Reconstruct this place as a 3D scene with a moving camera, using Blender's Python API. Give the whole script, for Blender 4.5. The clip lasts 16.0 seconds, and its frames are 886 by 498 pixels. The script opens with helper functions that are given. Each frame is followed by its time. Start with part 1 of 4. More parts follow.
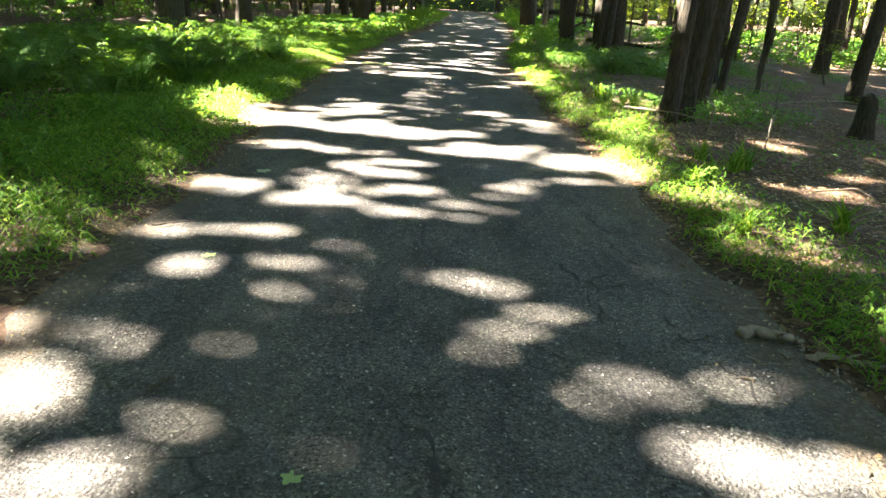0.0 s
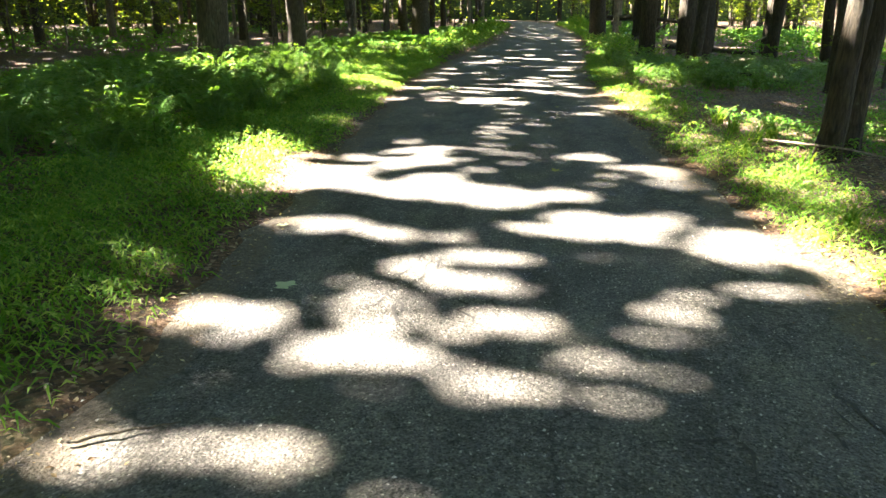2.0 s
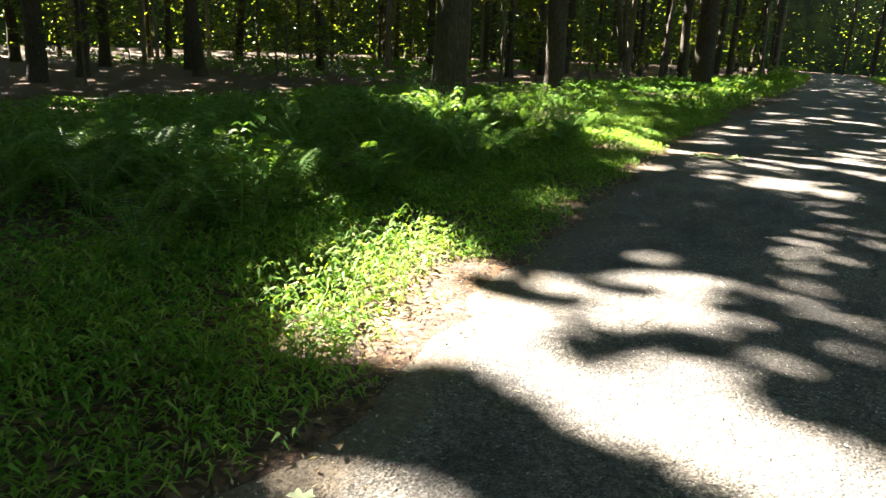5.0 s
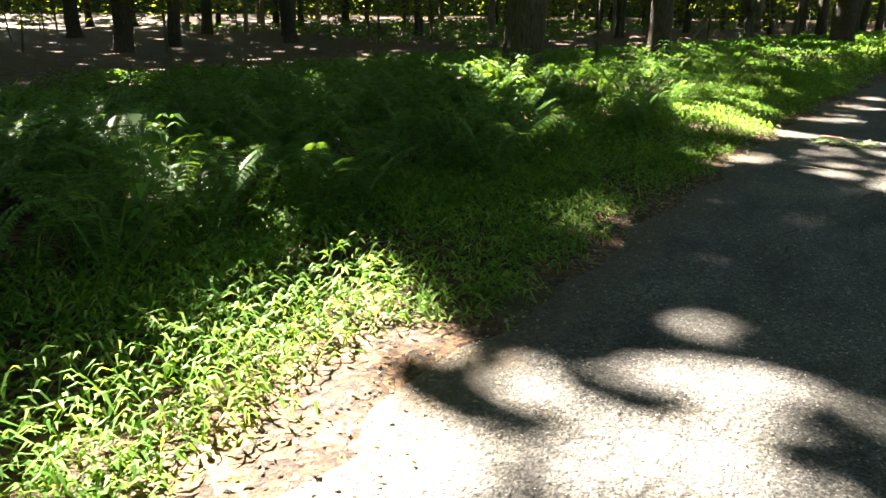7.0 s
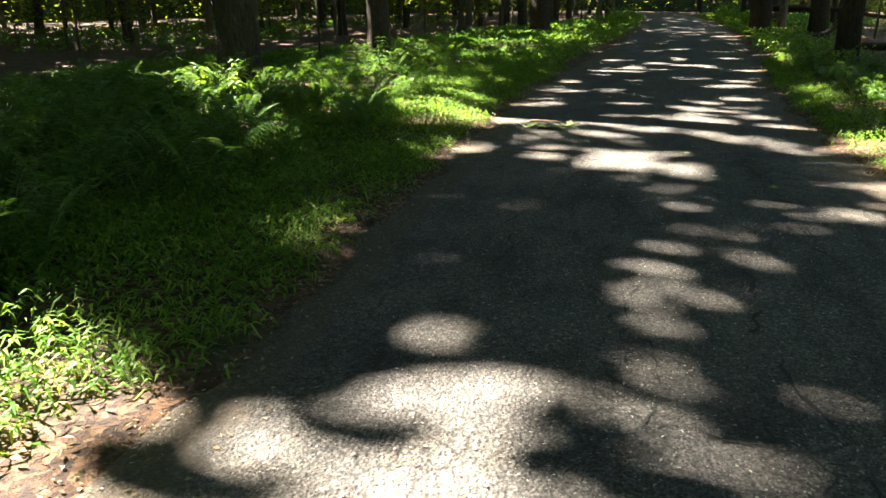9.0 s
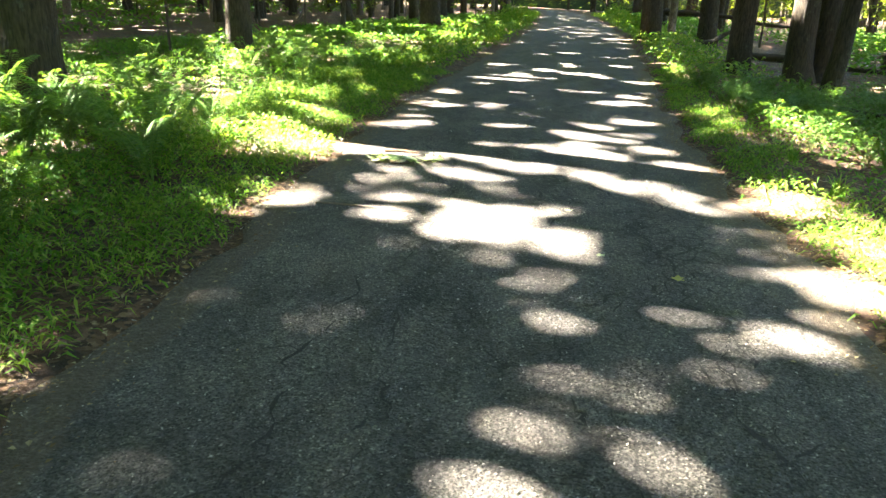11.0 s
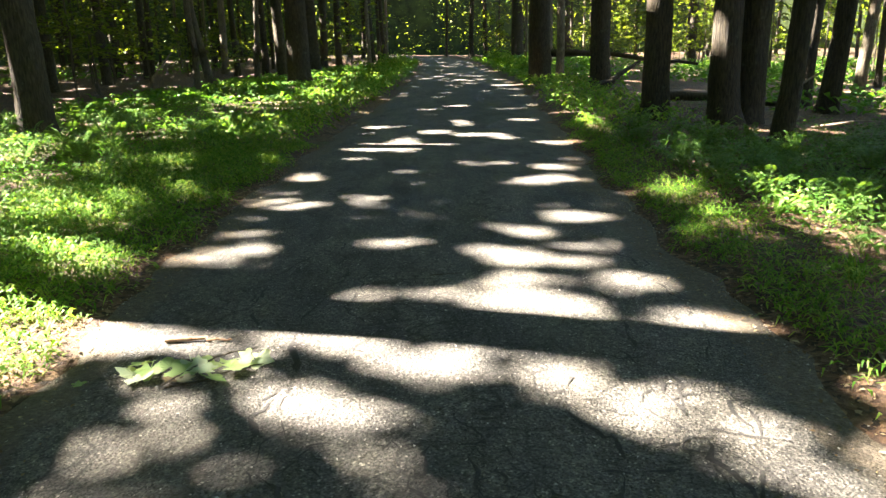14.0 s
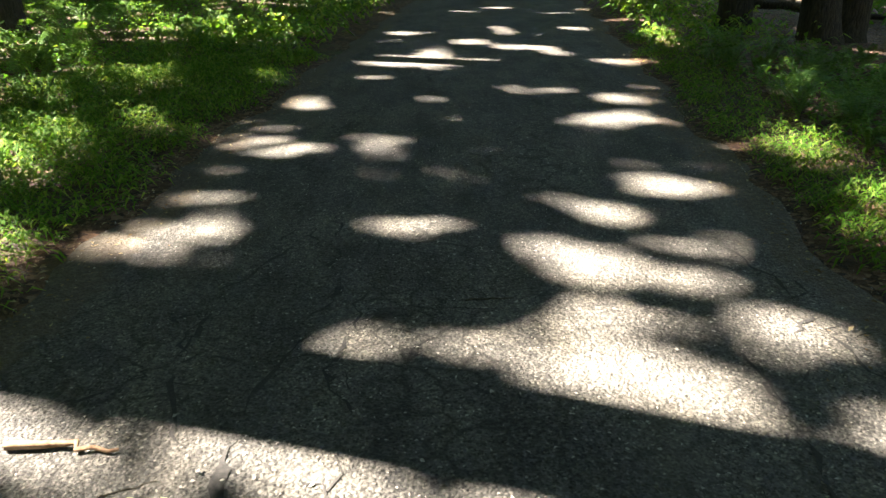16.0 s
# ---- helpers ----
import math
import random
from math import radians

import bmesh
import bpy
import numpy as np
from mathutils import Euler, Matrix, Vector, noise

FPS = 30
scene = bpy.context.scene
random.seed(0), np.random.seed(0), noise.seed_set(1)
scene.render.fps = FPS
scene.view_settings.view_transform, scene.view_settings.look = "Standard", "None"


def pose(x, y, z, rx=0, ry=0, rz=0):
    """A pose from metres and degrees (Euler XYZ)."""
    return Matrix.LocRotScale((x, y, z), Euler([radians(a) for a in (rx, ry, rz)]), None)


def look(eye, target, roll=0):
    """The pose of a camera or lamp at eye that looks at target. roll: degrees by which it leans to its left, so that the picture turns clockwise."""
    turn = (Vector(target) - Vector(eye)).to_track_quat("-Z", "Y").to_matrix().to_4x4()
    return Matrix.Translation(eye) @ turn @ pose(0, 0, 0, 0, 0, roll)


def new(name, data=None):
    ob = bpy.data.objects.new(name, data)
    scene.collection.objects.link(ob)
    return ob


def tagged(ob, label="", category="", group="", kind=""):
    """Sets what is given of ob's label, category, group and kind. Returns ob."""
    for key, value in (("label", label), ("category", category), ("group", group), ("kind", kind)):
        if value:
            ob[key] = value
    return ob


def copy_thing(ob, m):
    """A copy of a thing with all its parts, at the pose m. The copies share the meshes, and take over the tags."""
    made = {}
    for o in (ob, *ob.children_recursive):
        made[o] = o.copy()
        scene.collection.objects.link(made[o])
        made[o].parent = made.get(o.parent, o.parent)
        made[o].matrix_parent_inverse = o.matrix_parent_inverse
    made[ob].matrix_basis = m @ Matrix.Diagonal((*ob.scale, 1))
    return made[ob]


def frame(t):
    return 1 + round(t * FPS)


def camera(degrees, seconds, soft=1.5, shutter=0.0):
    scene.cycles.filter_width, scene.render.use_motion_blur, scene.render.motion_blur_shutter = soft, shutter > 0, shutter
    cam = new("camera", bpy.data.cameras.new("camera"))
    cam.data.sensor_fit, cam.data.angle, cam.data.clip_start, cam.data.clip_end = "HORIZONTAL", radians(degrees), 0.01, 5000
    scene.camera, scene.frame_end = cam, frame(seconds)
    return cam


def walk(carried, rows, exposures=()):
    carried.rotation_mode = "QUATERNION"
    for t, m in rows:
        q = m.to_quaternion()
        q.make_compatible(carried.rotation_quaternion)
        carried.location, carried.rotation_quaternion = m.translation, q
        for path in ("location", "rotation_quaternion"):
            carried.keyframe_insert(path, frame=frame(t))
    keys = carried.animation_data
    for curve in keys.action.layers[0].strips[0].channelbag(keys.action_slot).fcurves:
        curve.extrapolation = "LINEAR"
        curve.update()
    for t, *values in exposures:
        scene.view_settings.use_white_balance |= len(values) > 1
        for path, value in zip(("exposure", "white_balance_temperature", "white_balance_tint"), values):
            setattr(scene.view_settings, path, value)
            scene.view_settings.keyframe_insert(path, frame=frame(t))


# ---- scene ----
cam = camera(62.7, 16.0)
PATH = [
    (0, (-0.016, 0.135, 1.356), (0.0, 2.027, 0.708), 2.1),
    (0.5, (-0.155, 0.672, 1.362), (-0.095, 2.559, 0.701), -0.8),
    (1, (-0.207, 1.216, 1.368), (-0.255, 3.1, 0.698), -0.5),
    (1.5, (-0.291, 1.761, 1.375), (-0.285, 3.649, 0.716), 0.0),
    (2, (-0.287, 2.305, 1.389), (-0.444, 4.199, 0.767), -0.7),
    (2.5, (-0.317, 2.779, 1.393), (-0.571, 4.673, 0.804), 1.7),
    (3, (-0.364, 3.307, 1.36), (-0.716, 5.181, 0.757), 0.6),
    (3.5, (-0.442, 3.836, 1.353), (-0.877, 5.688, 0.736), 0.3),
    (4, (-0.503, 4.397, 1.356), (-0.866, 6.277, 0.778), -0.0),
    (4.5, (-0.549, 4.937, 1.339), (-1.05, 6.788, 0.773), 1.8),
    (4.7, (-0.608, 5.141, 1.319), (-1.282, 6.949, 0.792), 2.1),
    (7, (-0.605, 7.24, 1.351), (-1.672, 8.809, 0.72), 0.6),
    (7.5, (-0.615, 7.443, 1.356), (-1.466, 9.14, 0.725), 2.1),
    (8, (-0.605, 7.482, 1.362), (-1.322, 9.241, 0.738), 1.1),
    (8.5, (-0.598, 7.5, 1.366), (-1.245, 9.291, 0.756), 0.6),
    (9, (-0.576, 7.599, 1.357), (-1.045, 9.436, 0.72), -1.1),
    (9.2, (-0.547, 7.691, 1.347), (-0.989, 9.544, 0.738), -1.1),
    (11.3, (-0.36, 9.824, 1.47), (-0.477, 11.707, 0.806), 1.5),
    (11.5, (-0.354, 10.001, 1.475), (-0.388, 11.89, 0.819), 0.7),
    (12, (-0.296, 10.482, 1.521), (-0.252, 12.375, 0.878), 0.8),
    (12.5, (-0.326, 11.054, 1.512), (-0.199, 12.95, 0.889), -1.5),
    (13, (-0.351, 11.678, 1.465), (-0.244, 13.574, 0.836), -2.5),
    (13.5, (-0.384, 12.269, 1.455), (-0.252, 14.164, 0.83), -0.7),
    (14, (-0.383, 12.863, 1.446), (-0.311, 14.786, 0.902), -1.6),
    (14.5, (-0.381, 13.4, 1.453), (-0.306, 15.313, 0.875), -0.1),
    (15, (-0.402, 13.903, 1.456), (-0.309, 15.804, 0.84), -1.6),
    (15.5, (-0.374, 14.342, 1.436), (-0.417, 16.22, 0.751), -2.4),
    (16, (-0.392, 14.657, 1.4), (-0.393, 16.493, 0.606), -0.2),
]
KELVIN, TINT = 6750, 11
EXPOSURES = [
    (0.0, 5.2), (0.8, 5.25), (1.5, 5.3), (2.5, 4.85), (3.5, 4.45), (4.7, 4.45), (6.8, 4.45), (7.5, 4.25), (8.5, 4.0), (9.2, 4.0),
    (11.3, 5.9), (12.0, 6.25), (12.6, 6.2), (13.0, 5.75), (13.5, 5.15), (14.0, 4.75), (14.5, 4.6), (15.2, 4.4), (16.0, 4.3),
]
walk(cam, [(t, look(eye, target, roll)) for t, eye, target, roll in PATH], [(t, stops, KELVIN, TINT) for t, stops in EXPOSURES])

# ---- world, sun ----
SUN_ELEV = radians(45.0)
SUN_X, SUN_Y = -0.955, 0.297          # level direction towards the sun
COT = 1.0 / math.tan(SUN_ELEV)
world = bpy.data.worlds.new("sky")
scene.world = world
world.use_nodes = True
wn = world.node_tree.nodes
sky = wn.new("ShaderNodeTexSky")
sky.sky_type, sky.sun_disc = "NISHITA", False
sky.air_density, sky.dust_density = 0.6, 0.4
sky.sun_elevation, sky.sun_rotation = SUN_ELEV, math.atan2(SUN_X, SUN_Y)
world.node_tree.links.new(sky.outputs[0], wn["Background"].inputs[0])
wn["Background"].inputs[1].default_value = 0.05
sun = new("sun", bpy.data.lights.new("sun", "SUN"))
sun.data.energy, sun.data.angle, sun.data.color = 5.0, radians(0.53), (1.0, 0.91, 0.8)
sun.matrix_world = look((SUN_X * 60, SUN_Y * 60 + 12, 60 / COT), (0, 12, 0))

rng = np.random.default_rng(7)


# ---- materials ----
def material(name):
    m = bpy.data.materials.new(name)
    m.use_nodes = True
    nt = m.node_tree
    bsdf = nt.nodes["Principled BSDF"]
    return m, nt, bsdf


def node(nt, kind, **sets):
    n = nt.nodes.new(kind)
    for key, value in sets.items():
        n.inputs[key.replace("_", " ")].default_value = value
    return n


def ramp(nt, fac, stops):
    r = nt.nodes.new("ShaderNodeValToRGB")
    e = r.color_ramp.elements
    while len(e) < len(stops):
        e.new(0.5)
    for el, (p, c) in zip(e, stops):
        el.position, el.color = p, (*c, 1)
    nt.links.new(fac, r.inputs[0])
    return r.outputs[0]


def mixed(nt, fac, a, b, mode="MIX"):
    m = nt.nodes.new("ShaderNodeMix")
    m.data_type, m.blend_type = "RGBA", mode
    for value, k in ((fac, 0), (a, 6), (b, 7)):
        if isinstance(value, bpy.types.NodeSocket):
            nt.links.new(value, m.inputs[k])
        else:
            m.inputs[k].default_value = value if k == 0 else (*value, 1)
    return m.outputs[2]


def noisy(nt, scale, detail=4.0, rough=0.55, stretch=None):
    geo = nt.nodes.new("ShaderNodeNewGeometry")
    n = node(nt, "ShaderNodeTexNoise", Scale=scale, Detail=detail, Roughness=rough)
    src = geo.outputs["Position"]
    if stretch:
        mp = nt.nodes.new("ShaderNodeMapping")
        mp.inputs["Scale"].default_value = stretch
        nt.links.new(src, mp.inputs[0])
        src = mp.outputs[0]
    nt.links.new(src, n.inputs["Vector"])
    return n.outputs[0]


def bumped(nt, bsdf, height, strength, distance):
    b = nt.nodes.new("ShaderNodeBump")
    b.inputs["Strength"].default_value, b.inputs["Distance"].default_value = strength, distance
    nt.links.new(height, b.inputs["Height"])
    nt.links.new(b.outputs[0], bsdf.inputs["Normal"])


def asphalt_material():
    m, nt, bsdf = material("old_asphalt")
    geo = nt.nodes.new("ShaderNodeNewGeometry")
    vor = node(nt, "ShaderNodeTexVoronoi", Scale=125.0)
    nt.links.new(geo.outputs["Position"], vor.inputs["Vector"])
    stone = ramp(nt, vor.outputs["Color"], [(0.0, (0.024, 0.023, 0.022)), (0.4, (0.085, 0.082, 0.077)), (0.82, (0.16, 0.15, 0.135)), (0.93, (0.28, 0.262, 0.232)), (1.0, (0.6, 0.56, 0.49))])
    patch = ramp(nt, noisy(nt, 0.9, 6.0), [(0.3, (0.72, 0.74, 0.76)), (0.7, (1.12, 1.1, 1.04))])
    fine = ramp(nt, noisy(nt, 34.0, 5.0, 0.7), [(0.3, (0.45, 0.45, 0.45)), (0.7, (1.4, 1.4, 1.4))])
    c = mixed(nt, 1.0, stone, patch, "MULTIPLY")
    c = mixed(nt, 1.0, c, fine, "MULTIPLY")
    blotch = ramp(nt, noisy(nt, 3.2, 6.0, 0.68, (1.0, 0.45, 1.0)), [(0.36, (0.6, 0.6, 0.61)), (0.5, (0.95, 0.95, 0.94)), (0.66, (1.3, 1.27, 1.2))])
    c = mixed(nt, 1.0, c, blotch, "MULTIPLY")
    worn = ramp(nt, noisy(nt, 0.35, 5.0, 0.6, (3.0, 0.5, 1.0)), [(0.55, (0, 0, 0)), (0.72, (1, 1, 1))])
    c = mixed(nt, worn, c, mixed(nt, 0.35, c, (0.19, 0.165, 0.125)))
    # fine crazing where the binder has worn
    warp = node(nt, "ShaderNodeTexNoise", Scale=5.0, Detail=4.0)
    nt.links.new(geo.outputs["Position"], warp.inputs["Vector"])
    shift = nt.nodes.new("ShaderNodeVectorMath")
    shift.operation = "MULTIPLY_ADD"
    shift.inputs[1].default_value = (0.16, 0.16, 0.0)
    nt.links.new(warp.outputs["Color"], shift.inputs[0])
    nt.links.new(geo.outputs["Position"], shift.inputs[2])
    cell = node(nt, "ShaderNodeTexVoronoi", Scale=6.5)
    cell.feature = "DISTANCE_TO_EDGE"
    nt.links.new(shift.outputs[0], cell.inputs["Vector"])
    split = ramp(nt, cell.outputs["Distance"], [(0.0, (1, 1, 1)), (0.035, (0.55, 0.55, 0.55)), (0.07, (0, 0, 0))])
    spread = ramp(nt, noisy(nt, 0.8, 5.0, 0.65, (1.6, 0.5, 1.0)), [(0.47, (0, 0, 0)), (0.6, (0.85, 0.85, 0.85))])
    c = mixed(nt, mixed(nt, 1.0, split, spread, "MULTIPLY"), c, (0.022, 0.021, 0.019))
    # soil and crumbs washed over the edges
    rim = nt.nodes.new("ShaderNodeAttribute")
    rim.attribute_name = "rim"
    add = nt.nodes.new("ShaderNodeMath")
    nt.links.new(rim.outputs["Fac"], add.inputs[0])
    nt.links.new(noisy(nt, 6.0, 7.0, 0.7), add.inputs[1])
    dirty = ramp(nt, add.outputs[0], [(0.78, (0, 0, 0)), (1.0, (0.9, 0.9, 0.9))])
    soil = ramp(nt, noisy(nt, 45.0, 5.0, 0.7), [(0.3, (0.045, 0.036, 0.026)), (0.55, (0.11, 0.09, 0.065)), (0.75, (0.24, 0.2, 0.15))])
    c = mixed(nt, dirty, c, soil)
    nt.links.new(c, bsdf.inputs["Base Color"])
    bsdf.inputs["Roughness"].default_value = 0.82
    bsdf.inputs["Specular IOR Level"].default_value = 0.35
    rough_top = mixed(nt, 0.5, noisy(nt, 95.0, 4.0, 0.75), noisy(nt, 28.0, 5.0, 0.7))
    pebble = node(nt, "ShaderNodeTexVoronoi", Scale=70.0)
    nt.links.new(geo.outputs["Position"], pebble.inputs["Vector"])
    dome = ramp(nt, pebble.outputs["Distance"], [(0.0, (1, 1, 1)), (0.55, (0.25, 0.25, 0.25)), (0.9, (0, 0, 0))])
    rough_top = mixed(nt, 0.35, rough_top, dome)
    bumped(nt, bsdf, rough_top, 1.0, 0.022)
    return m


def litter_material():
    m, nt, bsdf = material("leaf_litter_soil")
    geo = nt.nodes.new("ShaderNodeNewGeometry")
    warp = node(nt, "ShaderNodeTexNoise", Scale=9.0, Detail=3.0)
    nt.links.new(geo.outputs["Position"], warp.inputs["Vector"])
    add = nt.nodes.new("ShaderNodeVectorMath")
    add.operation = "MULTIPLY_ADD"
    add.inputs[1].default_value = (0.12, 0.12, 0.12)
    nt.links.new(warp.outputs["Color"], add.inputs[0])
    nt.links.new(geo.outputs["Position"], add.inputs[2])
    vor = node(nt, "ShaderNodeTexVoronoi", Scale=30.0)
    nt.links.new(add.outputs[0], vor.inputs["Vector"])
    leaf = ramp(nt, vor.outputs["Color"], [(0.1, (0.03, 0.016, 0.008)), (0.45, (0.10, 0.05, 0.022)), (0.72, (0.20, 0.115, 0.058)), (0.9, (0.33, 0.22, 0.13)), (1.0, (0.5, 0.4, 0.28))])
    soil = ramp(nt, noisy(nt, 3.0, 7.0), [(0.35, (0.32, 0.3, 0.28)), (0.7, (0.95, 0.91, 0.87))])
    c = mixed(nt, 1.0, leaf, soil, "MULTIPLY")
    moss = ramp(nt, noisy(nt, 0.55, 6.0, 0.65), [(0.56, (0, 0, 0)), (0.7, (1, 1, 1))])
    c = mixed(nt, moss, c, (0.055, 0.085, 0.025))
    nt.links.new(c, bsdf.inputs["Base Color"])
    bsdf.inputs["Roughness"].default_value = 0.9
    bumped(nt, bsdf, mixed(nt, 0.3, noisy(nt, 42.0, 6.0, 0.7), vor.outputs["Distance"]), 1.0, 0.035)
    return m


def leaf_material(name, stops, through_light=0.4, rough=0.45):
    """Thin leaves: a gloss on top of reflected and transmitted light, each leaf with a tone of its own."""
    m, nt, bsdf = material(name)
    at = nt.nodes.new("ShaderNodeAttribute")
    at.attribute_name = "tone"
    c = ramp(nt, at.outputs["Fac"], stops)
    drift = ramp(nt, noisy(nt, 1.3, 3.0), [(0.3, (0.75, 0.86, 0.78)), (0.7, (1.11, 1.1, 0.98))])
    c = mixed(nt, 1.0, c, drift, "MULTIPLY")
    nt.links.new(c, bsdf.inputs["Base Color"])
    bsdf.inputs["Roughness"].default_value = rough
    bsdf.inputs["Specular IOR Level"].default_value = 0.22
    tr = nt.nodes.new("ShaderNodeBsdfTranslucent")
    nt.links.new(mixed(nt, 1.0, c, (1.3, 1.15, 0.4), "MULTIPLY"), tr.inputs[0])
    mx = nt.nodes.new("ShaderNodeMixShader")
    mx.inputs[0].default_value = through_light
    nt.links.new(bsdf.outputs[0], mx.inputs[1])
    nt.links.new(tr.outputs[0], mx.inputs[2])
    nt.links.new(mx.outputs[0], nt.nodes["Material Output"].inputs[0])
    return m


def bark_material(name, dark, light, lichen=0.0):
    m, nt, bsdf = material(name)
    ridge = noisy(nt, 9.0, 6.0, 0.62, (4.0, 4.0, 0.7))
    c = ramp(nt, ridge, [(0.34, dark), (0.62, light)])
    broad = ramp(nt, noisy(nt, 1.4, 4.0), [(0.3, (0.72, 0.74, 0.72)), (0.7, (1.2, 1.17, 1.1))])
    c = mixed(nt, 1.0, c, broad, "MULTIPLY")
    if lichen:
        spot = ramp(nt, noisy(nt, 5.0, 5.0, 0.7), [(0.6, (0, 0, 0)), (0.68, (lichen, lichen, lichen))])
        c = mixed(nt, spot, c, (0.30, 0.33, 0.26))
    nt.links.new(c, bsdf.inputs["Base Color"])
    bsdf.inputs["Roughness"].default_value = 0.92
    bumped(nt, bsdf, ridge, 1.0, 0.05)
    return m


def plain_material(name, a, b, scale=30.0, rough=0.85, bump=0.004):
    m, nt, bsdf = material(name)
    n = noisy(nt, scale, 5.0, 0.65)
    nt.links.new(ramp(nt, n, [(0.32, a), (0.68, b)]), bsdf.inputs["Base Color"])
    bsdf.inputs["Roughness"].default_value = rough
    bumped(nt, bsdf, n, 0.7, bump)
    return m


ASPHALT = asphalt_material()
CRACK = plain_material("crack_fill", (0.012, 0.012, 0.012), (0.04, 0.037, 0.033), 60)
LITTER = litter_material()
BARK = bark_material("oak_bark", (0.009, 0.007, 0.004), (0.058, 0.045, 0.027), 0.12)
PALE_BARK = bark_material("pale_bark", (0.06, 0.048, 0.034), (0.20, 0.165, 0.12), 0.5)
THIN_BARK = bark_material("sapling_bark", (0.03, 0.025, 0.018), (0.10, 0.085, 0.06))
DEAD_WOOD = plain_material("weathered_wood", (0.12, 0.09, 0.06), (0.30, 0.245, 0.18), 22)
TORN_WOOD = plain_material("torn_inner_bark", (0.16, 0.08, 0.04), (0.36, 0.24, 0.14), 40)
GRASS_LEAF = leaf_material("grass_leaf", [(0.0, (0.07, 0.19, 0.022)), (0.6, (0.16, 0.30, 0.05)), (1.0, (0.32, 0.41, 0.11))], 0.55, 0.55)
HERB_LEAF = leaf_material("herb_leaf", [(0.0, (0.055, 0.17, 0.028)), (0.6, (0.11, 0.25, 0.045)), (1.0, (0.19, 0.32, 0.085))], 0.54, 0.55)
FERN_LEAF = leaf_material("fern_leaf", [(0.0, (0.06, 0.15, 0.03)), (0.6, (0.11, 0.225, 0.05)), (1.0, (0.18, 0.29, 0.09))], 0.42, 0.45)
TREE_LEAF = leaf_material("tree_leaf", [(0.0, (0.024, 0.055, 0.010)), (0.6, (0.042, 0.085, 0.015)), (1.0, (0.065, 0.115, 0.022))], 0.28, 0.45)
UNDER_LEAF = leaf_material("understorey_leaf", [(0.0, (0.06, 0.11, 0.012)), (0.6, (0.125, 0.18, 0.026)), (1.0, (0.21, 0.26, 0.045))], 0.5, 0.45)
FALLEN_LEAF = leaf_material("fallen_green_leaf", [(0.0, (0.20, 0.30, 0.11)), (1.0, (0.34, 0.43, 0.2))], 0.3, 0.5)
DRY_LEAF = leaf_material("dry_leaf", [(0.0, (0.10, 0.06, 0.034)), (0.5, (0.22, 0.15, 0.09)), (1.0, (0.46, 0.38, 0.27))], 0.15, 0.7)
STEM = plain_material("green_stem", (0.05, 0.09, 0.02), (0.10, 0.13, 0.04), 30)
CHIP = plain_material("pale_grit", (0.22, 0.20, 0.17), (0.5, 0.47, 0.42), 60)


# ---- mesh builders ----
def mesh_object(name, V, F, mat, tone=None, smooth=False):
    """One object from arrays of vertices and of three- or four-cornered faces."""
    V, F = np.asarray(V, np.float32), np.asarray(F, np.int32)
    me = bpy.data.meshes.new(name)
    me.vertices.add(len(V))
    me.vertices.foreach_set("co", V.ravel())
    k = F.shape[1]
    me.loops.add(F.size)
    me.loops.foreach_set("vertex_index", F.ravel())
    me.polygons.add(len(F))
    me.polygons.foreach_set("loop_start", np.arange(0, F.size, k, dtype=np.int32))
    me.polygons.foreach_set("use_smooth", np.full(len(F), smooth))
    if tone is not None:
        at = me.attributes.new("tone", "FLOAT", "FACE")
        at.data.foreach_set("value", np.asarray(tone, np.float32))
    me.update(calc_edges=True)
    me.validate()
    me.materials.append(mat)
    return new(name, me)


def leaves(base, way, length, width, droop=0.25, flat=0.0):
    """Vertices and faces of folded leaf blades: from base along way, sagging at the tip."""
    n = len(base)
    way = way / np.linalg.norm(way, axis=1, keepdims=True)
    up = np.tile([0.0, 0.0, 1.0], (n, 1)) + rng.normal(0, 0.25, (n, 3)) * (1 - flat)
    side = np.cross(way, up)
    side /= np.linalg.norm(side, axis=1, keepdims=True) + 1e-6
    L, W = np.reshape(length, (-1, 1)), np.reshape(width, (-1, 1))
    lift = np.cross(side, way) * W * 0.22
    mid = base + way * L * 0.42
    tip = base + way * L - np.array([0, 0, 1.0]) * L * np.reshape(droop, (-1, 1))
    V = np.stack([base, mid + side * W / 2 + lift, tip, mid - side * W / 2 + lift], 1).reshape(-1, 3)
    F = np.arange(4 * n).reshape(n, 4)
    return V, F


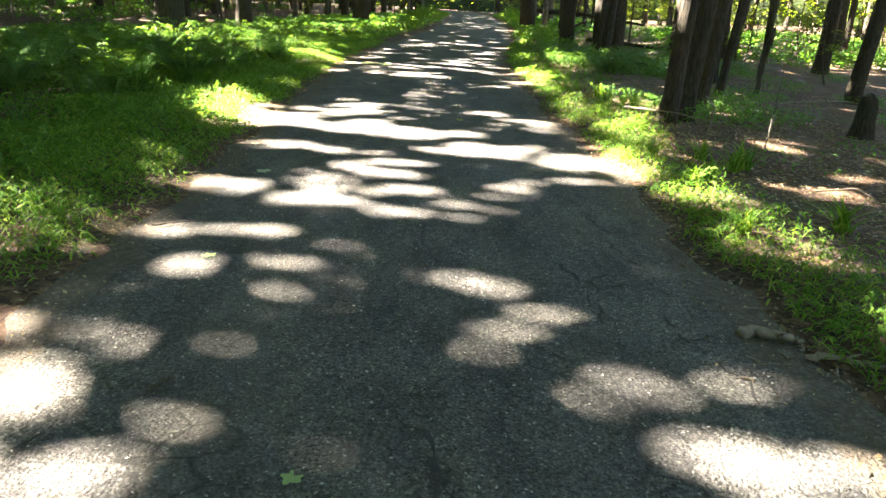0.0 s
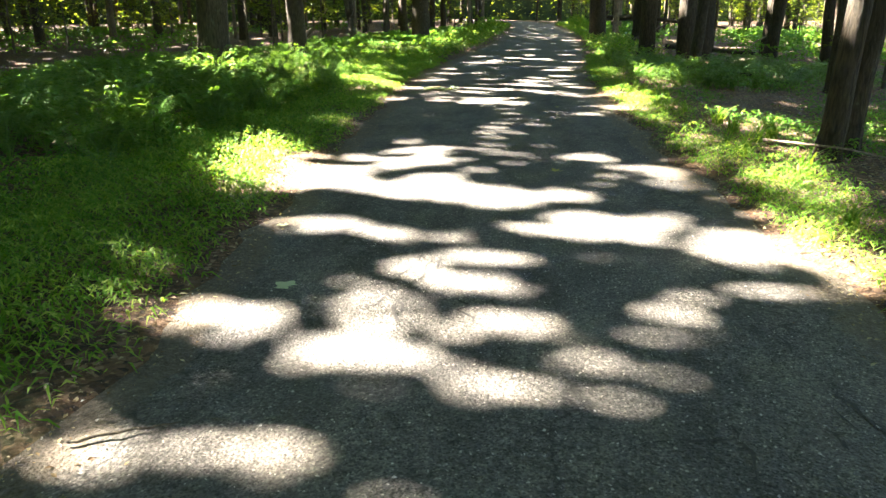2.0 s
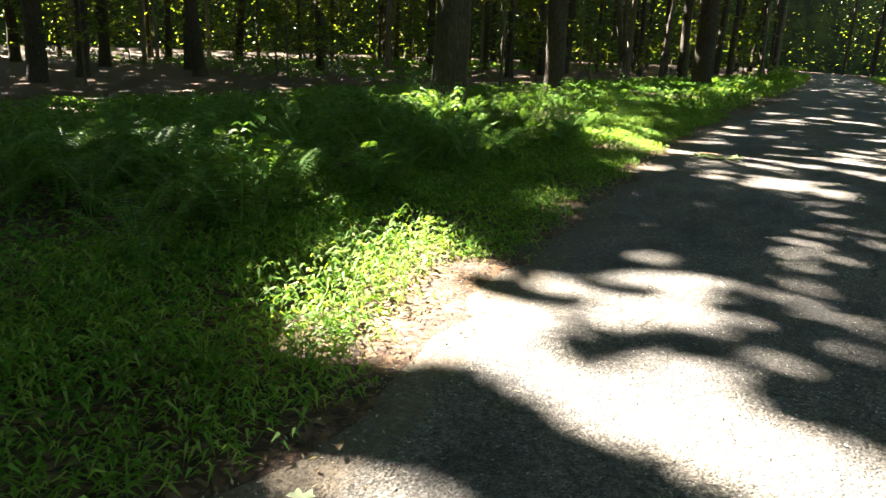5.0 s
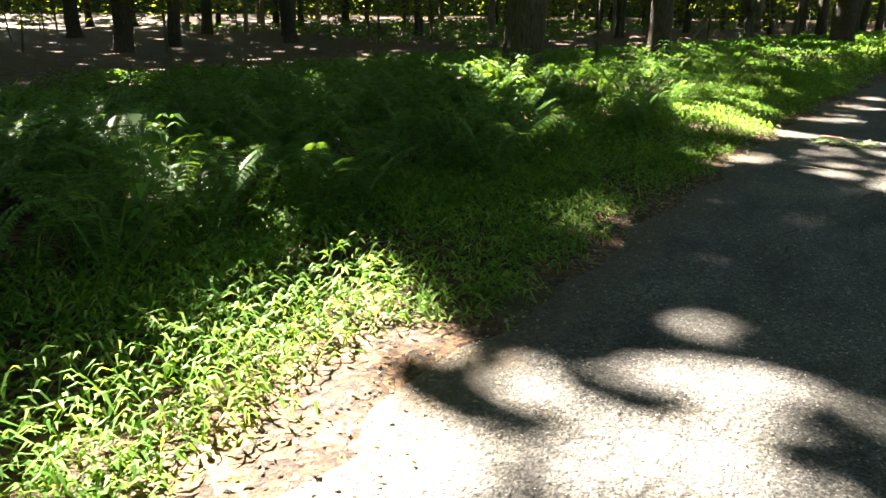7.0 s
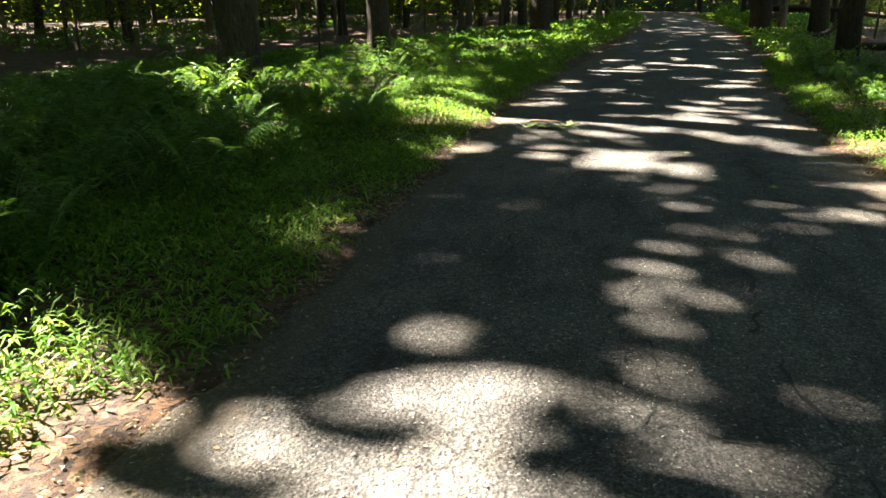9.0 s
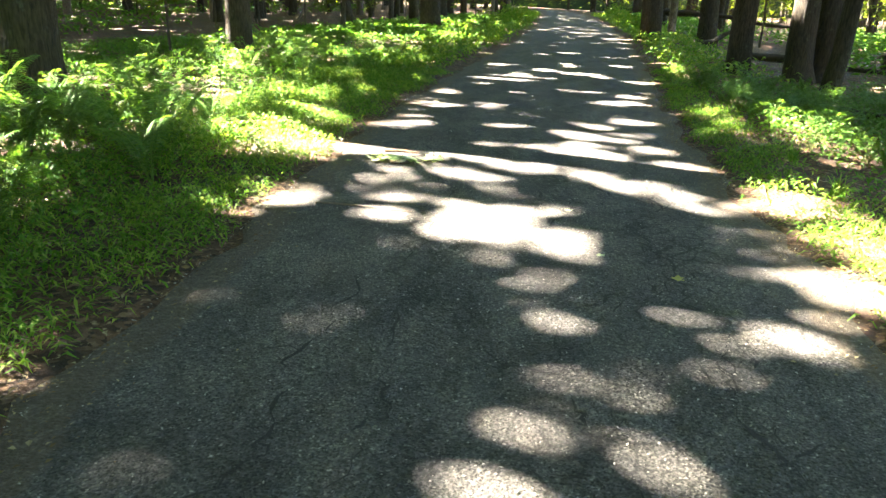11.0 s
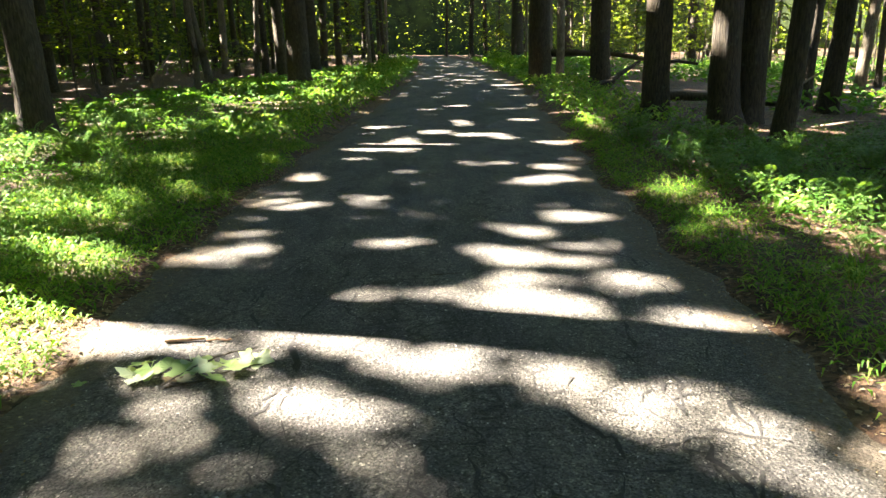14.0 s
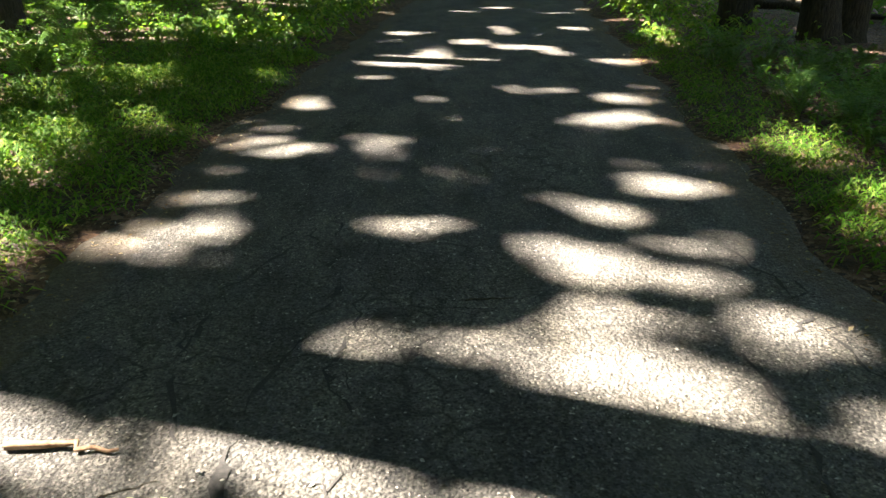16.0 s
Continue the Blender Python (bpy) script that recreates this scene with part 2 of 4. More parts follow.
def tube(path, radii, sides=8, wobble=0.0, seed=0):
    """Vertices and quads of a tapered tube along a path."""
    path, radii = np.asarray(path, float), np.asarray(radii, float)
    d = np.gradient(path, axis=0)
    d /= np.linalg.norm(d, axis=1, keepdims=True)
    ref = np.array([1.0, 0.13, 0.05]) if abs(d[0][0]) < 0.8 else np.array([0.1, 1.0, 0.1])
    a = np.cross(d, ref)
    a /= np.linalg.norm(a, axis=1, keepdims=True)
    b = np.cross(d, a)
    th = np.linspace(0, 2 * np.pi, sides, endpoint=False)
    r = np.repeat(radii[:, None], sides, 1)
    if wobble:
        g = np.random.default_rng(seed)
        r = r * (1 + wobble * (0.6 * np.sin(th * 3 + g.uniform(0, 6)) + 0.5 * np.sin(th * 5 + g.uniform(0, 6)))[None] + g.normal(0, wobble * 0.35, r.shape))
    V = path[:, None] + a[:, None] * (np.cos(th)[None, :, None] * r[..., None]) + b[:, None] * (np.sin(th)[None, :, None] * r[..., None])
    n = len(path)
    i, j = np.meshgrid(np.arange(n - 1), np.arange(sides), indexing="ij")
    k = (j + 1) % sides
    F = np.stack([i * sides + j, i * sides + k, (i + 1) * sides + k, (i + 1) * sides + j], -1).reshape(-1, 4)
    return V.reshape(-1, 3), F


def joined(pieces):
    V, F, o = [], [], 0
    for v, f in pieces:
        V.append(v), F.append(f + o)
        o += len(v)
    return np.concatenate(V), np.concatenate(F)


def smooth(a, b, x):
    s = np.clip((x - a) / (b - a), 0, 1)
    return s * s * (3 - 2 * s)


def waves(x, y, size, seed=0.0):
    """Cheap smooth unevenness between -1 and 1."""
    u, v = x / size, y / size
    return (np.sin(u * 1.7 + 1.3 * np.sin(v * 1.1 + seed) + seed) + np.sin(v * 2.1 + 1.1 * np.sin(u * 1.9 - seed)) + np.sin((u + v) * 1.3 + seed * 2.1)) / 3


def field(x, y, cell, seed):
    """Smooth value noise, 0 to 1, evaluated on arrays."""
    g = np.random.default_rng(seed).random((97, 89))
    u, v = np.asarray(x) / cell + 300.0, np.asarray(y) / cell + 300.0
    i, j = np.floor(u).astype(int), np.floor(v).astype(int)
    fu, fv = u - i, v - j
    fu, fv = fu * fu * (3 - 2 * fu), fv * fv * (3 - 2 * fv)
    i0, i1, j0, j1 = i % 97, (i + 1) % 97, j % 89, (j + 1) % 89
    return (g[i0, j0] * (1 - fu) + g[i1, j0] * fu) * (1 - fv) + (g[i0, j1] * (1 - fu) + g[i1, j1] * fu) * fv


# ---- plan of the road and the ground ----
ROAD_Y = [-40, 2, 6, 10, 16, 20, 25, 35, 50, 77, 95, 112, 135, 160]
ROAD_MID = [0.1, -0.12, -0.2, -0.35, -0.4, -0.25, 0.2, 1.1, 1.9, 2.6, 1.4, -2.5, -11, -24]
ROAD_HALF = [1.75, 1.72, 1.74, 1.76, 1.82, 1.88, 1.95, 2.0, 2.0, 2.0, 2.0, 2.0, 2.0, 2.0]


def road_mid(y):
    return np.interp(y, ROAD_Y, ROAD_MID)


def road_half(y):
    return np.interp(y, ROAD_Y, ROAD_HALF)


def edge_wobble(y, side):
    return 0.05 * np.sin(y * 2.3 + side) + 0.045 * np.sin(y * 5.1 + 2 * side) + 0.03 * np.sin(y * 11.7 + side * 3)


def beyond(x, y):
    """Metres outside the road's edge (minus: on it); and on which side."""
    off = x - road_mid(y)
    side = np.sign(off)
    return np.abs(off) - road_half(y) - edge_wobble(y, side), side


def ground_z(x, y):
    x, y = np.asarray(x, float), np.asarray(y, float)
    out, side = beyond(x, y)
    z = -0.03 + 0.035 * smooth(-0.25, 0.15, out)
    rough_ground = smooth(0.2, 1.5, out)
    z = z + rough_ground * (0.05 * waves(x, y, 1.6, 2.0) + 0.025 * waves(x, y, 0.5, 5.0))
    fall = np.interp(y, [0, 16, 24, 60], [0.10, 0.09, 0.05, 0.03])
    return z - np.minimum(fall * np.maximum(0, x - road_mid(y) - 2.3), 0.9)


def steps(*spans):
    return np.unique(np.round(np.concatenate([np.arange(a, b, s) for a, b, s in spans] + [[spans[-1][1]]]), 4))


def sheet(xs, ys, z):
    X, Y = np.meshgrid(xs, ys, indexing="xy")
    V = np.stack([X, Y, z(X, Y)], -1).reshape(-1, 3)
    w = len(xs)
    i, j = np.meshgrid(np.arange(len(ys) - 1), np.arange(w - 1), indexing="ij")
    F = np.stack([i * w + j, i * w + j + 1, (i + 1) * w + j + 1, (i + 1) * w + j], -1).reshape(-1, 4)
    return V, F


V, F = sheet(steps((-600, -60, 60), (-60, -12, 3), (-12, -4, 0.5), (-4, 8, 0.2), (8, 20, 1), (20, 60, 4), (60, 600, 60)),
             steps((-600, -40, 80), (-40, 0, 2), (0, 30, 0.3), (30, 60, 1), (60, 160, 5), (160, 600, 55)), ground_z)
tagged(mesh_object("ground", V, F, LITTER, smooth=True), "brown leaf litter and soil of the forest floor", "ground", kind="structure")


def road():
    ys = steps((-40, 0, 1), (0, 30, 0.1), (30, 60, 0.4), (60, 160, 2))
    u = np.array([-1.0, -0.985, -0.94, -0.88, -0.8, -0.65, -0.4, -0.2, 0, 0.2, 0.4, 0.65, 0.8, 0.88, 0.94, 0.985, 1.0])
    side = np.sign(u)
    half = road_half(ys)[:, None] + np.where(u < 0, edge_wobble(ys, -1.0)[:, None], edge_wobble(ys, 1.0)[:, None]) * (np.abs(u) > 0.85)
    X = road_mid(ys)[:, None] + u * half
    Y = np.repeat(ys[:, None], len(u), 1)
    Z = 0.004 * waves(X, Y, 0.9, 1.0) + 0.012 * (1 - u ** 2) - 0.012 + np.where(np.abs(u) > 0.99, -0.04, 0.0)
    w = len(u)
    i, j = np.meshgrid(np.arange(len(ys) - 1), np.arange(w - 1), indexing="ij")
    F = np.stack([i * w + j, i * w + j + 1, (i + 1) * w + j + 1, (i + 1) * w + j], -1).reshape(-1, 4)
    ob = mesh_object("road", np.stack([X, Y, Z], -1).reshape(-1, 3), F, ASPHALT, smooth=True)
    rim = ob.data.attributes.new("rim", "FLOAT", "POINT")
    rim.data.foreach_set("value", np.tile(smooth(0.74, 1.0, np.abs(u)), len(ys)).astype(np.float32))
    return tagged(ob, "old cracked grey asphalt lane through the woods", "road", kind="structure")


def road_z(x, y):
    u = (x - road_mid(y)) / road_half(y)
    return 0.004 * waves(x, y, 0.9, 1.0) - 0.012 * u ** 2


road()


def crack(points, width, seed):
    """A dark branching split in the road along a few points."""
    g = np.random.default_rng(seed)
    pts = np.array(points, float)
    t = np.linspace(0, 1, len(pts))
    n = max(12, int(np.sum(np.linalg.norm(np.diff(pts, axis=0), axis=1)) / 0.05))
    s = np.linspace(0, 1, n)
    P = np.stack([np.interp(s, t, pts[:, 0]), np.interp(s, t, pts[:, 1])], 1)
    jag = np.cumsum(g.normal(0, 0.022, (n, 2)), 0)
    P += jag - np.linspace(0, 1, n)[:, None] * jag[-1] + g.normal(0, 0.008, (n, 2))
    d = np.gradient(P, axis=0)
    d /= np.linalg.norm(d, axis=1, keepdims=True)
    q = np.stack([-d[:, 1], d[:, 0]], 1) * (2.1 * width * g.uniform(0.0, 1.0, n) * (np.sin(np.arange(n) * 0.55 + g.uniform(0, 6)) + 0.85).clip(0.04, 1) * np.sin(np.pi * np.clip(s, 0.03, 0.97)) ** 0.4)[:, None]
    rows = [np.concatenate([P + k * q, (road_z(P[:, 0], P[:, 1]) + 0.004)[:, None]], 1) for k in (-0.5, 0.5)]
    V = np.concatenate(rows)
    i = np.arange(n - 1)
    return V, np.stack([i, i + 1, i + 1 + n, i + n], 1)


CRACKS = [
    ([(-0.12, 2.5), (0.0, 2.25), (0.1, 1.7), (0.15, 1.0)], 0.018), ([(0.55, 4.6), (0.75, 3.6), (0.8, 2.9)], 0.016),
    ([(0.95, 4.9), (1.0, 3.9), (0.95, 3.1), (1.2, 2.4)], 0.016), ([(-0.5, 7.6), (-0.55, 6.6), (-0.42, 5.6), (-0.3, 4.9)], 0.014),
    ([(-0.75, 6.6), (-0.72, 5.9), (-0.8, 5.3)], 0.012), ([(0.9, 5.6), (1.05, 4.8), (1.45, 4.2)], 0.013),
    ([(-0.15, 12.6), (0.0, 11.5), (0.05, 10.6), (0.25, 9.4)], 0.016), ([(0.3, 15.8), (0.35, 14.9), (0.5, 14.0), (0.55, 13.0), (0.7, 12.0)], 0.022),
    ([(0.7, 16.9), (0.6, 15.6), (0.75, 14.6)], 0.018), ([(-0.95, 18.6), (-1.0, 17.6), (-0.9, 16.8), (-1.05, 15.6), (-0.8, 14.6)], 0.022),
    ([(-1.15, 18.2), (-1.3, 17.2), (-1.15, 16.4)], 0.016), ([(-0.7, 18.0), (-0.75, 17.0), (-0.65, 16.2)], 0.014), ([(1.0, 18.2), (1.1, 16.8), (0.9, 15.9)], 0.015),
    ([(-0.5, 24), (-0.55, 21), (-0.45, 19)], 0.02), ([(-1.2, 13.2), (-1.25, 12.2), (-1.1, 11.2)], 0.012),
]
g = np.random.default_rng(62)
for k in range(14):  # crazing where the surface is most worn
    y0, x0 = g.uniform(9.5, 15.5), g.uniform(-1.2, 1.2)
    n = int(g.integers(3, 5))
    CRACKS.append(([(x0 + g.normal(0, 0.1), y0 + 0.45 * j) for j in range(n)], 0.012))
pieces = [crack(p, w, 40 + k) for k, (p, w) in enumerate(CRACKS)]
g = np.random.default_rng(61)
for k in range(130):  # short side cracks of the crazed surface
    p, w = CRACKS[g.integers(len(CRACKS))]
    a = g.integers(len(p) - 1)
    f = g.random()
    x0, y0 = (p[a][c] * (1 - f) + p[a + 1][c] * f for c in (0, 1))
    th, run = g.uniform(-0.7, 0.7) + (0 if g.random() < 0.6 else 1.57), g.uniform(0.15, 0.6) * g.choice([-1, 1])
    pieces.append(crack([(x0, y0), (x0 + run * 0.5 * math.sin(th) + g.normal(0, 0.04), y0 + run * 0.5 * math.cos(th)), (x0 + run * math.sin(th), y0 + run * math.cos(th))], 0.011, 400 + k))
V, F = joined(pieces)
tagged(mesh_object("road_cracks", V, F, CRACK), "dark jagged cracks running along the asphalt", "crack", kind="structure")

# ---- forest canopy: leaves overhead, with gaps through which the sun reaches the ground ----
# sunlit places on the ground: x, y, half length along the sun's way, half width, how open the gap is
SUNLIT_START = [
    (1.05, 2.05, 0.31, 0.21, 0.82), (-1.07, 1.96, 0.21, 0.14, 0.78), (-1.39, 2.37, 0.19, 0.1, 0.82), (-0.5, 2.02, 0.17, 0.12, 0.74), (-0.91, 2.15, 0.19, 0.12, 0.7), (-1.38, 2.69, 0.27, 0.16, 0.73),
    (0.35, 2.95, 0.16, 0.15, 0.78), (0.28, 2.61, 0.15, 0.13, 0.76), (0.72, 2.56, 0.19, 0.15, 0.78), (1.18, 2.55, 0.14, 0.15, 0.7), (-0.03, 3.53, 0.25, 0.22, 0.83), (-0.72, 3.22, 0.21, 0.17, 0.81),
    (-0.33, 3.1, 0.14, 0.12, 0.7), (-0.74, 2.76, 0.16, 0.16, 0.68), (-1.15, 3.71, 0.31, 0.2, 0.83), (-1.17, 4.37, 0.22, 0.17, 0.88), (-1.57, 4.42, 0.27, 0.17, 0.82), (-0.88, 5.12, 0.31, 0.3, 0.9),
]
SUNLIT_START_FAR = [
    (-1.65, 5.43, 0.41, 0.3, 0.93), (-0.26, 5.37, 0.16, 0.21, 0.86), (0.69, 5.81, 0.15, 0.17, 0.83), (1.19, 5.94, 0.14, 0.18, 0.75), (0.51, 2.14, 0.11, 0.09, 0.58), (0.05, 1.97, 0.13, 0.08, 0.61),
    (0.41, 4.79, 0.13, 0.11, 0.61), (1.35, 6.67, 0.53, 0.47, 0.98), (1.64, 6.48, 0.29, 0.39, 0.98),
]
SUNLIT_EARLY = [
    (-0.09, 9.21, 0.16, 0.18, 0.91), (0.39, 7.09, 0.24, 0.3, 1), (0.61, 6.97, 0.19, 0.33, 1), (-0.63, 6.87, 0.17, 0.2, 0.91), (-1.05, 6.83, 0.24, 0.21, 0.84), (-0.32, 6.39, 0.25, 0.24, 0.93),
    (-0.75, 6.09, 0.16, 0.14, 0.95), (-1.43, 5.63, 0.12, 0.09, 0.96), (-1.64, 5.52, 0.17, 0.12, 0.94), (-1.01, 5.64, 0.24, 0.17, 0.96), (-1.6, 7.01, 0.34, 0.23, 0.8), (-0.15, 6.99, 0.14, 0.16, 0.88),
    (-2.05, 5.36, 0.11, 0.07, 1), (-0.41, 5.94, 0.18, 0.17, 0.88), (-0.79, 5.76, 0.13, 0.11, 0.91),
]
SUNLIT_BROAD = [
    (-0.55, 8.03, 0.25, 0.32, 1), (-0.94, 8.28, 0.35, 0.47, 1), (-0.24, 7.82, 0.33, 0.34, 1), (-2.29, 8.3, 0.47, 0.45, 1), (-1.09, 9.38, 0.32, 0.36, 1), (0.58, 9.54, 0.23, 0.3, 0.99),
    (0.27, 7.35, 0.11, 0.17, 1), (0.22, 7.93, 0.19, 0.22, 1), (-1.32, 8.22, 0.27, 0.31, 1), (-1.74, 8.41, 0.3, 0.33, 1), (-0.44, 10.61, 0.12, 0.18, 0.91), (-0.11, 9.28, 0.17, 0.18, 0.9),
    (-0.44, 9.77, 0.13, 0.19, 0.84), (-3.71, 9.7, 0.3, 0.25, 0.8), (-1.26, 9.95, 0.15, 0.18, 0.88),
]
SUNLIT_BEND = [
    (-2.18, 8.92, 0.43, 0.37, 1), (-1.64, 8.82, 0.17, 0.2, 1), (-2.56, 9.33, 0.33, 0.32, 1), (-2.34, 8.71, 0.29, 0.28, 1), (-1.85, 8.81, 0.25, 0.28, 1), (-1.41, 9.13, 0.16, 0.18, 0.98),
    (-3.82, 10.21, 0.38, 0.32, 0.73), (-2.87, 8.79, 0.25, 0.22, 0.88),
]
SUNLIT_MIDDLE = [
    (-1.08, 9.94, 0.25, 0.21, 1), (-0.93, 9.77, 0.13, 0.12, 1), (-1.35, 9.88, 0.11, 0.09, 1), (-1.27, 10.46, 0.16, 0.16, 0.96), (-0.5, 11.11, 0.16, 0.18, 0.96), (-0.24, 11.11, 0.09, 0.1, 0.84),
    (-0.45, 10.23, 0.15, 0.19, 0.84), (-0.06, 10.54, 0.14, 0.13, 0.84), (-0.07, 9.7, 0.19, 0.17, 0.84), (0.25, 10.19, 0.14, 0.21, 0.82), (-1.35, 9.32, 0.19, 0.14, 0.97), (-1.67, 9.5, 0.23, 0.16, 0.91),
    (-1.08, 9.5, 0.16, 0.12, 0.88), (-2.64, 9.74, 0.43, 0.25, 1), (-0.21, 12.73, 0.21, 0.18, 0.82), (0.48, 12.85, 0.14, 0.14, 0.84), (0.5, 12.38, 0.15, 0.14, 0.84),
]
SUNLIT_TWIG = [
    (-0.63, 14.27, 0.41, 0.33, 1), (-0.35, 14.55, 0.2, 0.18, 1), (-0.05, 13.89, 0.21, 0.18, 1), (-2.69, 16.57, 0.71, 0.7, 1), (-1.4, 14.73, 0.19, 0.17, 0.8), (-1.31, 14.35, 0.2, 0.15, 0.8),
    (-0.98, 14.96, 0.23, 0.22, 0.73), (-0.47, 13.59, 0.12, 0.11, 0.94), (-1.01, 13.81, 0.13, 0.16, 0.82), (-0.65, 13.59, 0.16, 0.12, 0.8), (-0.19, 13.19, 0.16, 0.15, 0.8), (0.16, 12.93, 0.17, 0.11, 0.84),
    (0.76, 15.36, 0.35, 0.36, 0.88), (1.34, 13.67, 0.24, 0.25, 1), (0.9, 12.69, 0.16, 0.14, 0.91), (1.64, 13.36, 0.28, 0.4, 1), (1.92, 14.06, 0.31, 0.45, 1), (1.76, 15.26, 0.34, 0.57, 0.98),
]
SUNLIT_TWIG_FAR = [
    (-1.4, 12.61, 0.16, 0.09, 0.88), (-1.77, 12.81, 0.15, 0.1, 0.84),
]
SUNLIT_END = [
    (-1.98, 16.51, 0.37, 0.22, 1), (-0.33, 16.02, 0.27, 0.17, 1), (-0.66, 16.13, 0.25, 0.14, 0.94), (-0.73, 15.54, 0.17, 0.13, 1), (-0.99, 15.61, 0.29, 0.16, 0.94), (0.19, 17.12, 0.19, 0.26, 0.98),
    (-0.05, 16.86, 0.28, 0.18, 0.97), (-0.43, 16.99, 0.32, 0.21, 0.95), (0.36, 16.73, 0.19, 0.16, 0.98), (0.2, 17.71, 0.28, 0.21, 0.98), (0.57, 17.59, 0.23, 0.16, 0.98), (1.09, 16.43, 0.28, 0.21, 1),
    (1.33, 16.22, 0.19, 0.12, 0.96), (-0.56, 18.15, 0.2, 0.18, 0.96), (1.0, 18.83, 0.21, 0.18, 1), (0.52, 18.36, 0.22, 0.21, 0.94), (0.84, 17.98, 0.22, 0.12, 0.96), (-1.66, 19.77, 0.4, 0.23, 0.94),
]
SUNLIT_END_FAR = [
    (-0.92, 19.9, 0.21, 0.2, 0.84), (-0.72, 23.59, 0.78, 0.46, 1), (1.04, 20.67, 0.34, 0.31, 1), (1.25, 21.48, 0.31, 0.23, 0.94), (0.25, 15.67, 0.29, 0.15, 0.88), (0.62, 15.56, 0.21, 0.15, 0.88),
    (0.39, 21.9, 0.33, 0.25, 0.88), (-2.68, 17.84, 0.38, 0.25, 1),
]
SUNLIT_LAST = [
    (-0.55, 16.3, 0.26, 0.12, 1), (-0.94, 16.34, 0.24, 0.12, 0.98), (-0.06, 16.2, 0.22, 0.09, 0.98), (0.96, 17.14, 0.25, 0.19, 0.98), (0.6, 16.52, 0.29, 0.11, 0.98), (-1.81, 18.06, 0.36, 0.36, 0.82),
    (-1.82, 18.66, 0.27, 0.16, 0.88), (0.97, 18.89, 0.26, 0.2, 1),
]
SUNLIT_VERGE = [
    (1.85, 15.1, 0.25, 0.3, 1), (2.2, 19.7, 0.3, 0.6, 0.85), (2.0, 18.2, 0.25, 0.4, 0.8), (-5.06, 15.75, 0.65, 0.43, 1), (-9.08, 29.7, 0.7, 0.4, 1), (1.9, 10.5, 0.3, 0.6, 0.8),
    (5.6, 20.5, 0.5, 0.3, 0.65), (7.2, 21.8, 0.6, 0.3, 0.7), (-4.2, 18.9, 0.7, 0.4, 0.8), (-5.5, 22.0, 0.8, 0.5, 0.82), (3.2, 6.4, 0.5, 0.35, 0.9), (4.0, 4.6, 0.5, 0.25, 0.8),
    (4.6, 22.6, 0.4, 0.3, 0.85), (3.0, 21.6, 0.3, 0.4, 0.85), (-3.32, 19.35, 0.8, 0.6, 0.8),
]
SUNLIT_SHADE = [
    (-4.3, 17.0, 0.7, 0.5, 0.82), (-5.3, 10.2, 0.4, 0.22, 0.88), (-5.9, 9.9, 0.3, 0.2, 0.85), (-4.2, 9.85, 0.16, 0.14, 0.9), (-6.6, 12.8, 0.3, 0.16, 0.75), (-5.0, 13.0, 0.16, 0.12, 0.75),
    (1.75, 7.2, 0.35, 0.45, 0.9), (2.2, 8.4, 0.35, 0.5, 0.9), (-6.3, 17.2, 0.6, 0.35, 1), (-5.6, 17.0, 0.4, 0.3, 0.9), (-6.1, 24.0, 0.5, 0.6, 1), (4.4, 5.6, 0.5, 0.2, 0.9), (5.3, 8.0, 0.7, 0.25, 0.85), (2.05, 5.6, 0.3, 0.5, 0.86), (2.2, 4.4, 0.3, 0.4, 0.82),
]
GAPS = np.array(SUNLIT_START + SUNLIT_START_FAR + SUNLIT_EARLY + SUNLIT_BROAD + SUNLIT_BEND + SUNLIT_MIDDLE + SUNLIT_TWIG + SUNLIT_TWIG_FAR + SUNLIT_END + SUNLIT_END_FAR + SUNLIT_LAST + SUNLIT_VERGE + SUNLIT_SHADE)


def shade_spot(P):
    """Where on the ground the shadow of a point falls."""
    return P[:, 0] - SUN_X * COT * P[:, 2], P[:, 1] - SUN_Y * COT * P[:, 2]


